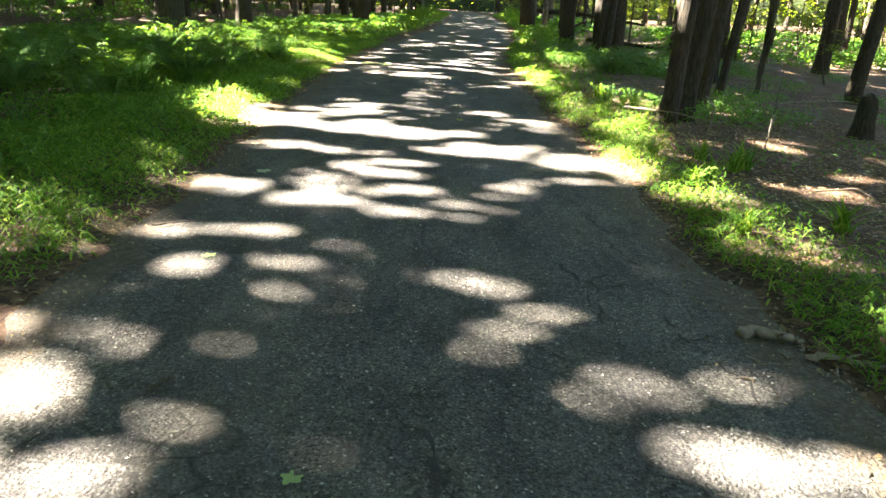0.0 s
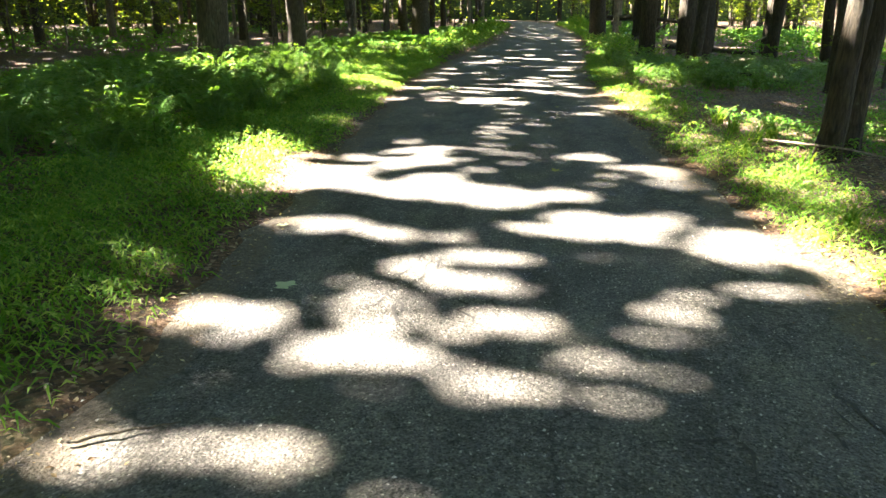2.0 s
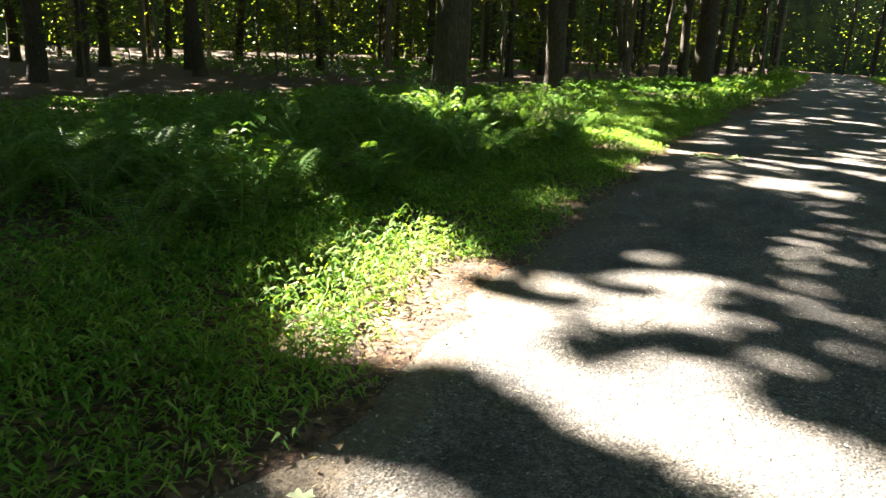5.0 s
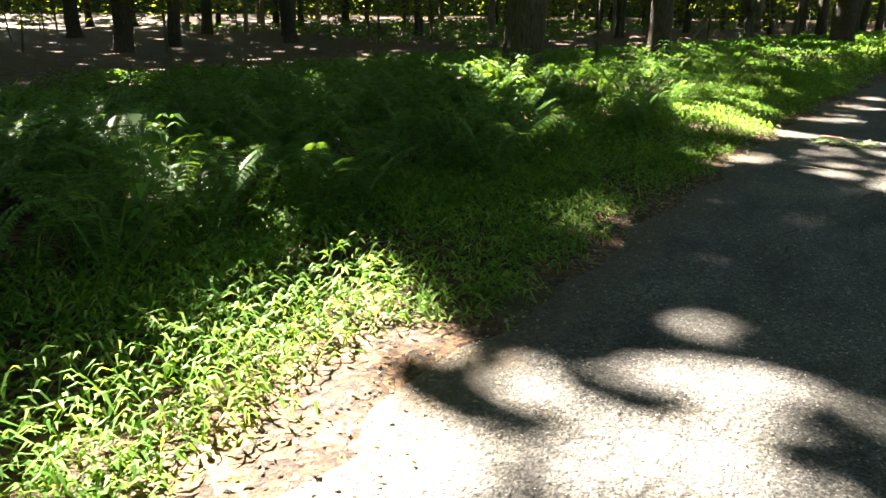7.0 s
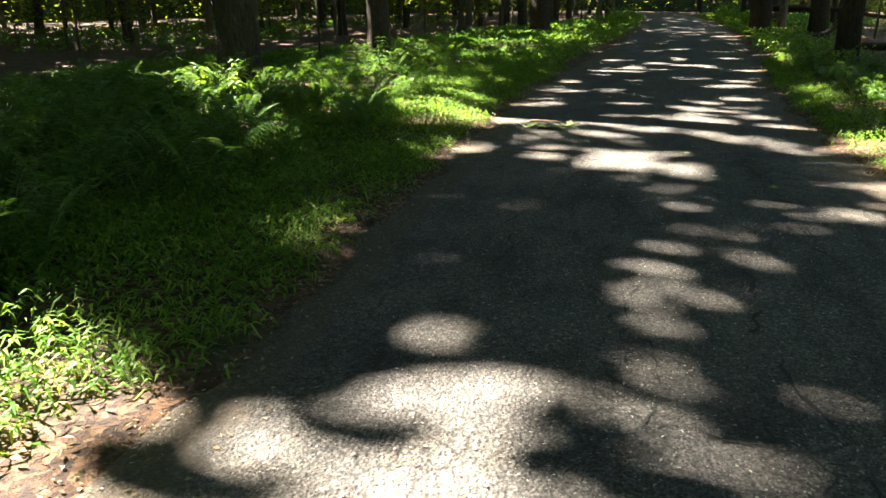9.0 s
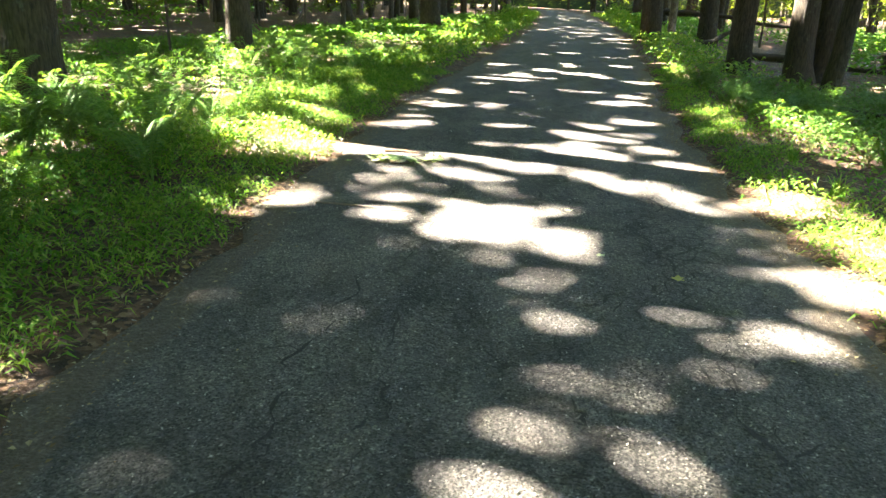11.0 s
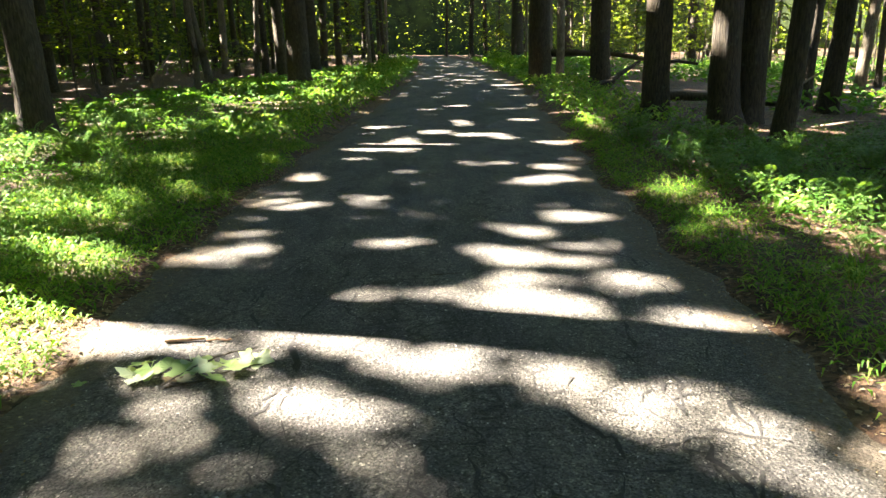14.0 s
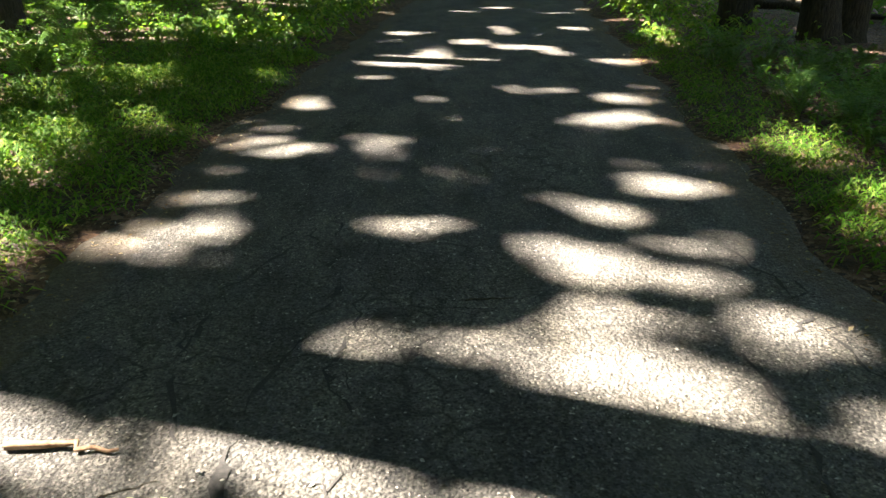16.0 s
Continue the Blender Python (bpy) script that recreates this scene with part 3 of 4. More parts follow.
def open_sky(P, soft=0.22):
    """How open the canopy stays at these points, 0 to 1."""
    gx, gy = shade_spot(P)
    wx = gx + 0.22 * (field(gx, gy, 0.42, 5) - 0.5) + 0.14 * (field(gx, gy, 0.2, 6) - 0.5)
    wy = gy + 0.22 * (field(gx, gy, 0.42, 7) - 0.5) + 0.14 * (field(gx, gy, 0.2, 8) - 0.5)
    keep = np.zeros(len(P))
    for x, y, a, b, o in GAPS:
        dx, dy = wx - x, wy - y
        along, across = -dx * SUN_X - dy * SUN_Y, dx * SUN_Y - dy * SUN_X
        d = np.sqrt((along / (a + 0.03)) ** 2 + (across / (b + 0.03)) ** 2)
        keep = np.maximum(keep, o * (1 - smooth(1 - soft, 1 + soft, d)))
    tuned = (np.abs(gx) < 2.6) & (gy > 0.5) & (gy < 21)
    stray = 0.62 * field(gx, gy, 0.55, 3) + 0.38 * field(gx, gy, 1.6, 4)
    edge = np.interp(gx, [-30, -9, -7, -3, 3, 5, 11, 16, 30], [0.80, 0.82, 0.67, 0.66, 0.67, 0.76, 0.66, 0.50, 0.42])
    edge = edge - 0.17 * ((gx < -2.4) & (gx > -9)) * smooth(14, 17, gy)
    edge = edge + (gx < -2.4) * (-0.02 * (1 - smooth(6, 7.5, gy)) + 0.12 * smooth(6, 7.5, gy) * (1 - smooth(12.5, 14.5, gy))) - 0.05 * (gx < -9) * smooth(32, 38, gy)
    edge = edge - 0.06 * ((gx > 2.4) & (gx < 14)) * smooth(22.5, 24.5, gy) * (1 - smooth(34, 38, gy))
    most = 1 - 0.13 * (((gx < -2.4) & (gx > -9)) | ((gx > 2.4) & (gx < 6) & (gy < 23))) * (1 - smooth(7, 9, gy) * (1 - smooth(13, 15, gy)))
    free = most * smooth(edge, edge + 0.09, stray)
    return np.maximum(keep, np.where(tuned, 0.05 + (0.6 - 0.3 * smooth(16.0, 17.5, gy)) * smooth(0.46, 0.66, stray), free))


def canopy(name, gx, gy, count, low, high, size, inner=None):
    """A layer of leafy twigs overhead whose shadow covers the given stretch of ground."""
    layers = 3
    step = math.sqrt((gx[1] - gx[0]) * (gy[1] - gy[0]) * layers / count)
    grid = np.stack(np.meshgrid(np.arange(*gx, step), np.arange(*gy, step), np.arange(layers)), -1).reshape(-1, 3)
    grid[:, :2] += rng.uniform(0, step, (len(grid), 2))
    z = low + (high - low) * (grid[:, 2] + rng.random(len(grid))) / layers
    P = np.stack([grid[:, 0] + SUN_X * COT * z, grid[:, 1] + SUN_Y * COT * z, z], 1)
    if inner:
        sx, sy = shade_spot(P)
        P = P[(np.abs(sx) > inner[0]) | (sy < inner[1]) | (sy > inner[2])]
    P = P[rng.random(len(P)) > open_sky(P)]
    n = len(P)
    way = rng.normal(0, 1, (n, 3)) * [1, 1, 0.2]
    way /= np.linalg.norm(way, axis=1, keepdims=True)
    long = size * rng.uniform(0.85, 1.2, n)
    V, F = leaves(P - way * long[:, None] * 0.45, way, long, size * rng.uniform(0.7, 0.95, n), 0.1)
    return tagged(mesh_object(name, V, F, TREE_LEAF, rng.random(n)), "green leaves of the closed forest canopy overhead", "foliage", kind="stuff")


canopy("canopy_leaves", (-9, 12), (-1, 28), 105000, 15.0, 19.0, 0.31)
canopy("canopy_leaves", (-40, 40), (-30, 110), 74000, 16.0, 20.0, 1.15, (8.7, -0.7, 27.5))
canopy("canopy_leaves", (-125, 152), (-118, 152), 32000, 17.0, 21.0, 3.0, (38, -28, 108))


# ---- trees ----
def trunk_mesh(r, h, lean, seed, limbs=5, sides=14):
    g = np.random.default_rng(seed)
    z = np.array([-0.35, -0.05, 0.12, 0.35, 0.8, 1.5, 2.4, 3.4, 4.6, 6, 7.5, 9, 10.5, 12, 14]) * (h / 14.0)
    z[:6] = [-0.35, -0.05, 0.12, 0.35, 0.8, 1.5]
    bend = np.cumsum(g.normal(0, 0.025, (len(z), 2)), 0) * np.linspace(0, 1, len(z))[:, None] * 2
    path = np.stack([lean[0] * z + bend[:, 0], lean[1] * z + bend[:, 1], z], 1)
    rad = r * np.interp(z, [-0.35, -0.05, 0.12, 0.35, 0.9, 3, h], [1.55, 1.38, 1.2, 1.08, 1.0, 0.94, 0.3])
    pieces = [tube(path, rad, sides, 0.06, seed)]
    for k in range(limbs):
        at = h * g.uniform(0.5, 0.95)
        p0 = np.array([np.interp(at, z, path[:, c]) for c in range(3)])
        ang, run = g.uniform(0, 6.28), h * g.uniform(0.16, 0.3)
        s = np.linspace(0, 1, 6)[:, None]
        out = np.array([math.cos(ang), math.sin(ang), 0.0])
        lp = p0 + out * run * s + np.array([0, 0, 1.0]) * run * (0.55 * s + 0.3 * s ** 2) + g.normal(0, 0.05, (6, 3)) * s
        pieces.append(tube(lp, r * 0.34 * (1 - 0.8 * s[:, 0]), 6, 0.03, seed + k))
    return joined(pieces)


def tree(x, y, r, lean=(0, 0), bark=BARK, h=14.0, seed=0, label="tall forest tree with dark furrowed bark", limbs=5):
    root = new("tree")
    V, F = trunk_mesh(r, h, lean, seed, limbs)
    ob = mesh_object("trunk", V, F, bark, smooth=True)
    ob.parent = root
    root.location = (x, y, float(ground_z(x, y)))
    return tagged(root, label, "tree", "trees of the wood")


TREES = [  # x, y, radius, lean x, lean y, pale
    (-6.6, 18.32, 0.33, 0.0, 0.0, 0), (-6.75, 25.6, 0.27, -0.02, 0.0, 0), (-4.6, 41.5, 0.43, 0.0, 0.0, 0), (-5.9, 56.0, 0.42, 0.0, 0.0, 0),
    (2.95, 9.75, 0.11, 0.03, 0.02, 0), (3.3, 10.2, 0.125, 0.03, 0.0, 0), (4.5, 13.2, 0.13, 0.09, 0.02, 0), (9.6, 17.4, 0.17, 0.11, 0.0, 0), (12.0, 24.0, 0.22, 0.02, 0.0, 0),
    (5.6, 15.2, 0.08, 0.1, 0.0, 0), (4.85, 23.0, 0.145, 0.05, 0.0, 0), (4.3, 26.9, 0.25, 0.0, 0.0, 0), (5.4, 26.2, 0.27, 0.01, 0.0, 0), (5.9, 26.5, 0.26, 0.02, 0.0, 0),
    (9.4, 31.0, 0.2, 0.06, 0.0, 0), (8.8, 28.8, 0.21, 0.08, 0.0, 0), (13.6, 35.5, 0.17, 0.04, 0.0, 1), (5.9, 37.2, 0.32, 0.0, 0.0, 0), (4.2, 39.2, 0.38, 0.0, 0.0, 0),
    (5.4, 41.5, 0.15, 0.0, 0.0, 1), (8.6, 75.0, 0.5, 0.0, 0.0, 0),
]
for k, (x, y, r, lx, ly, pale) in enumerate(TREES):
    tree(x, y, r, (lx, ly), PALE_BARK if pale else BARK, 17 + 10 * min(r, 0.4), 100 + k,
         "slim tree with pale sunlit bark on the verge" if pale else "tall forest tree with dark furrowed bark")

g = np.random.default_rng(21)
kinds = [trunk_mesh(0.2, 18, (g.normal(0, 0.02), g.normal(0, 0.02)), 300 + k, 3, 8) for k in range(6)]
kinds = [mesh_object("trunk", V, F, PALE_BARK if k == 4 else BARK, smooth=True) for k, (V, F) in enumerate(kinds)]
woods = []
for k, part in enumerate(kinds):
    root = tagged(new("tree"), "forest tree among many others in the wood", "tree", "trees of the wood")
    part.parent = root
    woods.append(root)
placed = [(t[0], t[1]) for t in TREES]
count = 0
while count < 290:
    x, y = g.uniform(-48, 48), g.uniform(-25, 108)
    off = abs(x - float(road_mid(y)))
    if off < 4.2 or (y < 30 and -17 < x < 0) or (y < 24 and -9.5 < x < 6.5) or (y < 46 and off < 7) or min((x - a) ** 2 + (y - b) ** 2 for a, b in placed) < 3.2:
        continue
    placed.append((x, y))
    m = pose(x, y, float(ground_z(x, y)), 0, 0, g.uniform(0, 360)) @ Matrix.Diagonal((*[g.uniform(0.45, 1.5)] * 2, g.uniform(0.8, 1.1), 1))
    if count < len(woods):
        woods[count].matrix_basis = m
    else:
        ob = copy_thing(woods[count % len(woods)], pose(0, 0, 0))
        ob.matrix_basis = m
    count += 1

# ---- understorey saplings ----
def sapling_mesh(h, seed, size):
    g = np.random.default_rng(seed)
    z = np.linspace(-0.1, h, 7)
    path = np.stack([np.cumsum(g.normal(0, 0.05, 7)), np.cumsum(g.normal(0, 0.05, 7)), z], 1)
    stem = [tube(path, np.interp(z, [0, h], [0.022 + 0.004 * h, 0.006]), 5)]
    P, D = [], []
    for k in range(int(7 + h * 4)):
        at = g.uniform(0.22, 1.0) * h
        p0 = np.array([np.interp(at, z, path[:, c]) for c in range(3)])
        ang, run = g.uniform(0, 6.28), g.uniform(0.5, 1.3)
        out = np.array([math.cos(ang), math.sin(ang), g.uniform(0.0, 0.3)])
        s = np.linspace(0, 1, 3)[:, None]
        twig = p0 + out * run * s - np.array([0, 0, 0.18]) * s ** 2
        stem.append(tube(twig, [0.008, 0.005, 0.002], 3))
        n = 15
        q = g.uniform(0.2, 1.0, n)[:, None]
        P.append(p0 + out * run * q - np.array([0, 0, 0.18]) * q ** 2 + g.normal(0, 0.05, (n, 3)))
        D.append(out * 0.5 + g.normal(0, 0.7, (n, 3)) * [1, 1, 0.2])
    P, D = np.concatenate(P), np.concatenate(D)
    return joined(stem), leaves(P, D, size * g.uniform(0.7, 1.3, len(P)), size * 0.55 * g.uniform(0.7, 1.3, len(P)), 0.25, 0.6)


def sapling(seed, h, size):
    (sv, sf), (lv, lf) = sapling_mesh(h, seed, size)
    root = tagged(new("sapling"), "thin understorey sapling with bright green leaves", "sapling", "saplings of the understorey")
    for ob in (mesh_object("stem", sv, sf, THIN_BARK), mesh_object("foliage", lv, lf, UNDER_LEAF, np.random.default_rng(seed).random(len(lf)))):
        ob.parent = root
    return root


saplings = [sapling(500 + k, h, s) for k, (h, s) in enumerate([(3.2, 0.14), (4.5, 0.16), (5.5, 0.18), (2.4, 0.13), (6.5, 0.2)])]
count = 0
g = np.random.default_rng(33)
while count < 210:
    x, y = g.uniform(-40, 45), g.uniform(6, 100)
    off = abs(x - float(road_mid(y)))
    if off < 5.5 or (x < 0 and y < 36 and x > -17) or (x > 0 and y < 30 and x < 7.5) or (x < -17 and g.random() < 0.5):
        continue
    m = pose(x, y, float(ground_z(x, y)), 0, 0, g.uniform(0, 360))
    if count < len(saplings):
        saplings[count].matrix_basis = m
    else:
        copy_thing(saplings[count % len(saplings)], m)
    count += 1


def far_foliage():
    """Leaves of the deeper wood, too far to be told apart as plants."""
    n = 110000
    ang = rng.uniform(0, 2 * np.pi, n)
    d = rng.uniform(38, 122, n)
    P = np.stack([np.sin(ang) * d, 12 + np.cos(ang) * d, rng.uniform(0.2, 9, n)], 1)
    off = np.abs(P[:, 0] - road_mid(P[:, 1]))
    keep = (off > 4.5) & (field(P[:, 0] + P[:, 2], P[:, 1] * 0.4, 3.0, 9) > 0.45) & ((P[:, 1] > 55) | (off > 14))
    P = P[keep]
    m = len(P)
    V, F = leaves(P, rng.normal(0, 1, (m, 3)) * [1, 1, 0.4], rng.uniform(0.22, 0.52, m), rng.uniform(0.15, 0.32, m), 0.2)
    return tagged(mesh_object("understorey_leaves", V, F, UNDER_LEAF, rng.random(m)), "sunlit green leaves deep in the wood", "foliage", kind="stuff")


far_foliage()

# the end of the wood, all round
th = np.linspace(0, 2 * np.pi, 97)
ring = np.stack([np.sin(th) * 130, 12 + np.cos(th) * 130, np.full(97, -3.0)], 1)
V = np.concatenate([ring, ring + [0, 0, 24]])
i = np.arange(96)
# near-black blotches paint the shade between far leaves onto the flat ring
BACKDROP = plain_material("shaded_far_wood", (0.008, 0.016, 0.004), (0.05, 0.08, 0.015), 0.7, 0.9, 0.2)
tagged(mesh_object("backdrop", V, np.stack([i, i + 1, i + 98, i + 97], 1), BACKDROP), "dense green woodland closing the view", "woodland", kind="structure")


# ---- ground cover ----
def scatter(x0, x1, y0, y1, density, cover):
    """Random places in a stretch of ground, kept by a cover function of x, y, 0 to 1."""
    n = int(abs(x1 - x0) * (y1 - y0) * density)
    x, y = rng.uniform(x0, x1, n), rng.uniform(y0, y1, n)
    k = rng.random(n) < cover(x, y)
    return x[k], y[k]


def blades(name, x, y, height, length, width, mat, label, upright=0.5, droop=0.5):
    n = len(x)
    hmax = height(x, y) if callable(height) else np.full(n, height)
    z = ground_z(x, y) + hmax * rng.random(n) ** 0.8
    ang = rng.uniform(0, 2 * np.pi, n)
    way = np.stack([np.cos(ang), np.sin(ang), rng.normal(upright, 0.35, n)], 1)
    V, F = leaves(np.stack([x, y, z], 1), way, length * rng.uniform(0.6, 1.4, n), width * rng.uniform(0.6, 1.4, n), droop)
    return tagged(mesh_object(name, V, F, mat, rng.random(n)), label, "undergrowth", kind="stuff")


def left_cover(x, y):
    out, side = beyond(x, y)
    bare = 0.2 * smooth(7.9, 8.6, y) * (1 - smooth(9.3, 10.0, y))
    return (side < 0) * smooth(-0.05 + bare, 0.3 + 1.4 * bare, out) * (0.35 + 0.65 * smooth(0.2, 0.55, field(x, y, 0.5, 11)))


def right_cover(x, y):
    out, side = beyond(x, y)
    strip = smooth(-0.03, 0.2, out) * (1 - smooth(0.5, 0.95, out - 0.25 * waves(y, x, 1.1, 1.0)))
    return (side > 0) * strip * (0.3 + 0.7 * smooth(0.25, 0.6, field(x, y, 0.4, 12)))


def low_height(x, y):
    out, _ = beyond(x, y)
    return 0.05 + 0.16 * smooth(0.0, 0.9, out) * (0.5 + field(x, y, 0.7, 13))


x, y = scatter(-4.2, -1.7, 1.5, 24, 2200, left_cover)
blades("verge_grass", x, y, low_height, 0.095, 0.0125, GRASS_LEAF, "low bright green grass and weeds on the verge")
x, y = scatter(1.2, 3.0, 1.5, 26, 2100, right_cover)
blades("verge_grass", x, y, low_height, 0.09, 0.0115, GRASS_LEAF, "narrow strip of low green grass beside the asphalt")
x, y = scatter(-6, 7, 24, 75, 130, lambda x, y: (smooth(0, 0.5, beyond(x, y)[0]) * (1 - smooth(1.5, 3.0, beyond(x, y)[0])) * (0.2 + 0.8 * field(x, y, 2.5, 14))))
blades("verge_grass", x, y, 0.3, 0.22, 0.05, GRASS_LEAF, "green grass along the distant part of the lane")


def herb_cover(x, y):
    out, side = beyond(x, y)
    reach = np.interp(y, [0, 8, 14, 20, 30, 60], [5.5, 9.5, 10.5, 11.0, 9.0, 6.0])
    return (side < 0) * smooth(0.5, 1.3, out) * (1 - smooth(reach - 1.0, reach + 1.0, out)) * (0.25 + 0.75 * smooth(0.3, 0.6, field(x, y, 1.0, 15)))


def herb_height(x, y):
    out, _ = beyond(x, y)
    return (0.12 + 0.13 * smooth(0.6, 2.6, out)) * (0.45 + 0.8 * field(x, y, 0.9, 16))


x, y = scatter(-7.5, -2.4, 2, 20, 520, herb_cover)
blades("herbs", x, y, herb_height, 0.085, 0.026, HERB_LEAF, "dense green herbs and low plants on the forest floor", 0.25, 0.3)
x, y = scatter(-13.5, -7.5, 5, 20, 330, herb_cover)
blades("herbs", x, y, herb_height, 0.12, 0.04, HERB_LEAF, "dense green herbs in the shade of the wood", 0.25, 0.3)
x, y = scatter(-14, -1, 20, 33, 520, herb_cover)
blades("herbs", x, y, herb_height, 0.095, 0.027, HERB_LEAF, "dense green herbs and low plants along the lane", 0.25, 0.3)
x, y = scatter(-14, -1, 33, 62, 95, herb_cover)
blades("herbs", x, y, herb_height, 0.23, 0.08, HERB_LEAF, "dense green herbs and low plants on the forest floor", 0.25, 0.3)


def bank_cover(x, y):
    out, side = beyond(x, y)
    return (side > 0) * smooth(0.6, 1.2, out) * smooth(6.5, 9, y) * (1 - 0.85 * smooth(22, 24, y)) * smooth(0.58, 0.7, 0.6 * field(x, y, 1.7, 17) + 0.4 * field(x, y, 0.6, 18))


x, y = scatter(2, 12, 3, 40, 420, bank_cover)
blades("herbs", x, y, 0.2, 0.085, 0.022, HERB_LEAF, "patches of low green plants among the leaf litter", 0.25, 0.3)


x, y = scatter(6, 34, 27, 75, 32, lambda x, y: smooth(0.4, 0.6, field(x, y, 3.0, 25)) * (beyond(x, y)[0] > 2.5))
blades("herbs", x, y, 0.45, 0.26, 0.1, HERB_LEAF, "bright green low plants deeper in the wood", 0.25, 0.3)
x, y = scatter(-40, -14, 30, 80, 14, lambda x, y: smooth(0.5, 0.65, field(x, y, 3.5, 26)))
blades("herbs", x, y, 0.4, 0.26, 0.1, HERB_LEAF, "patches of green plants deep in the shaded wood", 0.25, 0.3)


x, y = scatter(2.5, 9.5, 16.9, 23.6, 330, lambda x, y: (x < 3.6 + (y - 16.0) * 0.95) * smooth(0.25, 0.5, field(x, y, 0.8, 27)))
blades("herbs", x, y, 0.26, 0.1, 0.03, FERN_LEAF, "low green plants filling the fern bed", 0.3, 0.3)


def litter_cover(x, y):
    out, side = beyond(x, y)
    near = smooth(-0.35, 0.05, out) * (1 - smooth(0.2, 0.5, out)) * 0.35
    return np.maximum(near, (side > 0) * smooth(0.5, 1.0, out))


x, y = scatter(-3, 9, 1.5, 32, 110, litter_cover)
near_x, near_y = scatter(1.9, 6.5, 2.0, 13.0, 260, litter_cover)
x, y = np.append(x, near_x), np.append(y, near_y)
n = len(x)
ang = rng.uniform(0, 6.28, n)
V, F = leaves(np.stack([x, y, np.maximum(ground_z(x, y), -0.9) + np.where(beyond(x, y)[0] < 0, 0.03, 0.0) + rng.uniform(0.006, 0.03, n)], 1),
              np.stack([np.cos(ang), np.sin(ang), rng.normal(0.0, 0.06, n)], 1), rng.uniform(0.015, 0.055, n), rng.uniform(0.008, 0.026, n), 0.05)
tagged(mesh_object("dry_leaves", V, F, DRY_LEAF, rng.random(n)), "dry brown fallen leaves strewn on the ground", "leaf litter", kind="stuff")


# ---- ferns ----
def fern_mesh(seed, size, fronds=7):
    g = np.random.default_rng(seed)
    P, D, L, stems = [], [], [], []
    for k in range(fronds):
        ang = 6.283 * k / fronds + g.normal(0, 0.25)
        out = np.array([math.cos(ang), math.sin(ang), 0])
        side = np.array([-out[1], out[0], 0])
        run, rise = size * g.uniform(0.3, 0.65), size * g.uniform(1.05, 1.4)
        s = np.linspace(0, 1, 26)
        path = out * (run * s ** 1.4)[:, None] + np.array([0, 0, 1.0]) * (rise * (s - 0.3 * s ** 2.8))[:, None]
        stems.append(tube(path[::8], [0.005, 0.004, 0.003, 0.0015], 3))
        for j in range(4, 26):
            wide = size * 0.19 * math.sin(math.pi * min(1, (1.06 - s[j]) * 0.9 + 0.1)) ** 0.8 * (0.5 + 0.5 * min(1, j / 6))
            for sign in (-1, 1):
                P.append(path[j]), D.append(side * sign + out * 0.35 + np.array([0, 0, 0.15])), L.append(wide)
    L = np.array(L)
    return joined(stems), leaves(np.array(P), np.array(D), L, L * 0.17 + 0.005, 0.15, 0.8)


def fern(seed, size):
    (sv, sf), (lv, lf) = fern_mesh(seed, size)
    V, F = joined([(lv, lf), (sv, sf)])
    tone = np.concatenate([np.random.default_rng(seed).random(len(lf)), np.full(len(sf), 0.9)])
    return tagged(mesh_object("fern", V, F, FERN_LEAF, tone), "green fern with feathery arching fronds", "fern", "ferns of the forest floor")


ferns = [fern(700 + k, s) for k, s in enumerate([0.55, 0.65, 0.48, 0.72, 0.6])]
FERN_BEDS = [  # west, east, south, north, plants
    (-6.6, -3.7, 8.6, 13.5, 60), (-7.6, -4.2, 14.2, 18.0, 40), (-8.8, -3.4, 9.0, 17.5, 140), (-8.5, -3.1, 6.0, 27.0, 70), (2.5, 9.0, 16.9, 23.6, 180),
]
g = np.random.default_rng(44)
spots = []
for x0, x1, y0, y1, n in FERN_BEDS:
    while n:
        x, y = g.uniform(x0, x1), g.uniform(y0, y1)
        if (x > 0 and x > 3.6 + (y - 16.2) * 0.95) or any((x - t[0]) ** 2 + (y - t[1]) ** 2 < 0.16 for t in TREES):
            continue
        spots.append((x, y, g.uniform(0.7, 1.1) if x < 0 else g.uniform(0.45, 0.75), g.uniform(0, 360), g.normal(0, 6), g.normal(0, 6)))
        n -= 1
spots.sort(key=lambda p: abs(p[0]) + 0.25 * abs(p[1] - 13))
crowd = []
for k, (x, y, size, turn, tx, ty) in enumerate(spots):
    m = pose(x, y, float(ground_z(x, y)), tx, ty, turn) @ Matrix.Diagonal((size, size, size, 1))
    if k < len(ferns):
        ferns[k].matrix_basis = m
    elif k < 295:
        copy_thing(ferns[k % len(ferns)], pose(0, 0, 0)).matrix_basis = m
    else:  # the farther ones, too many to count
        (sv, sf), (lv, lf) = fern_mesh(700 + k % 5, 0.6)
        M = np.array(m)
        crowd.append((lv @ M[:3, :3].T + M[:3, 3], lf))
V, F = joined(crowd)
tagged(mesh_object("fern_bed", V, F, FERN_LEAF, rng.random(len(F))), "crowded green ferns farther into the wood", "fern", kind="stuff")


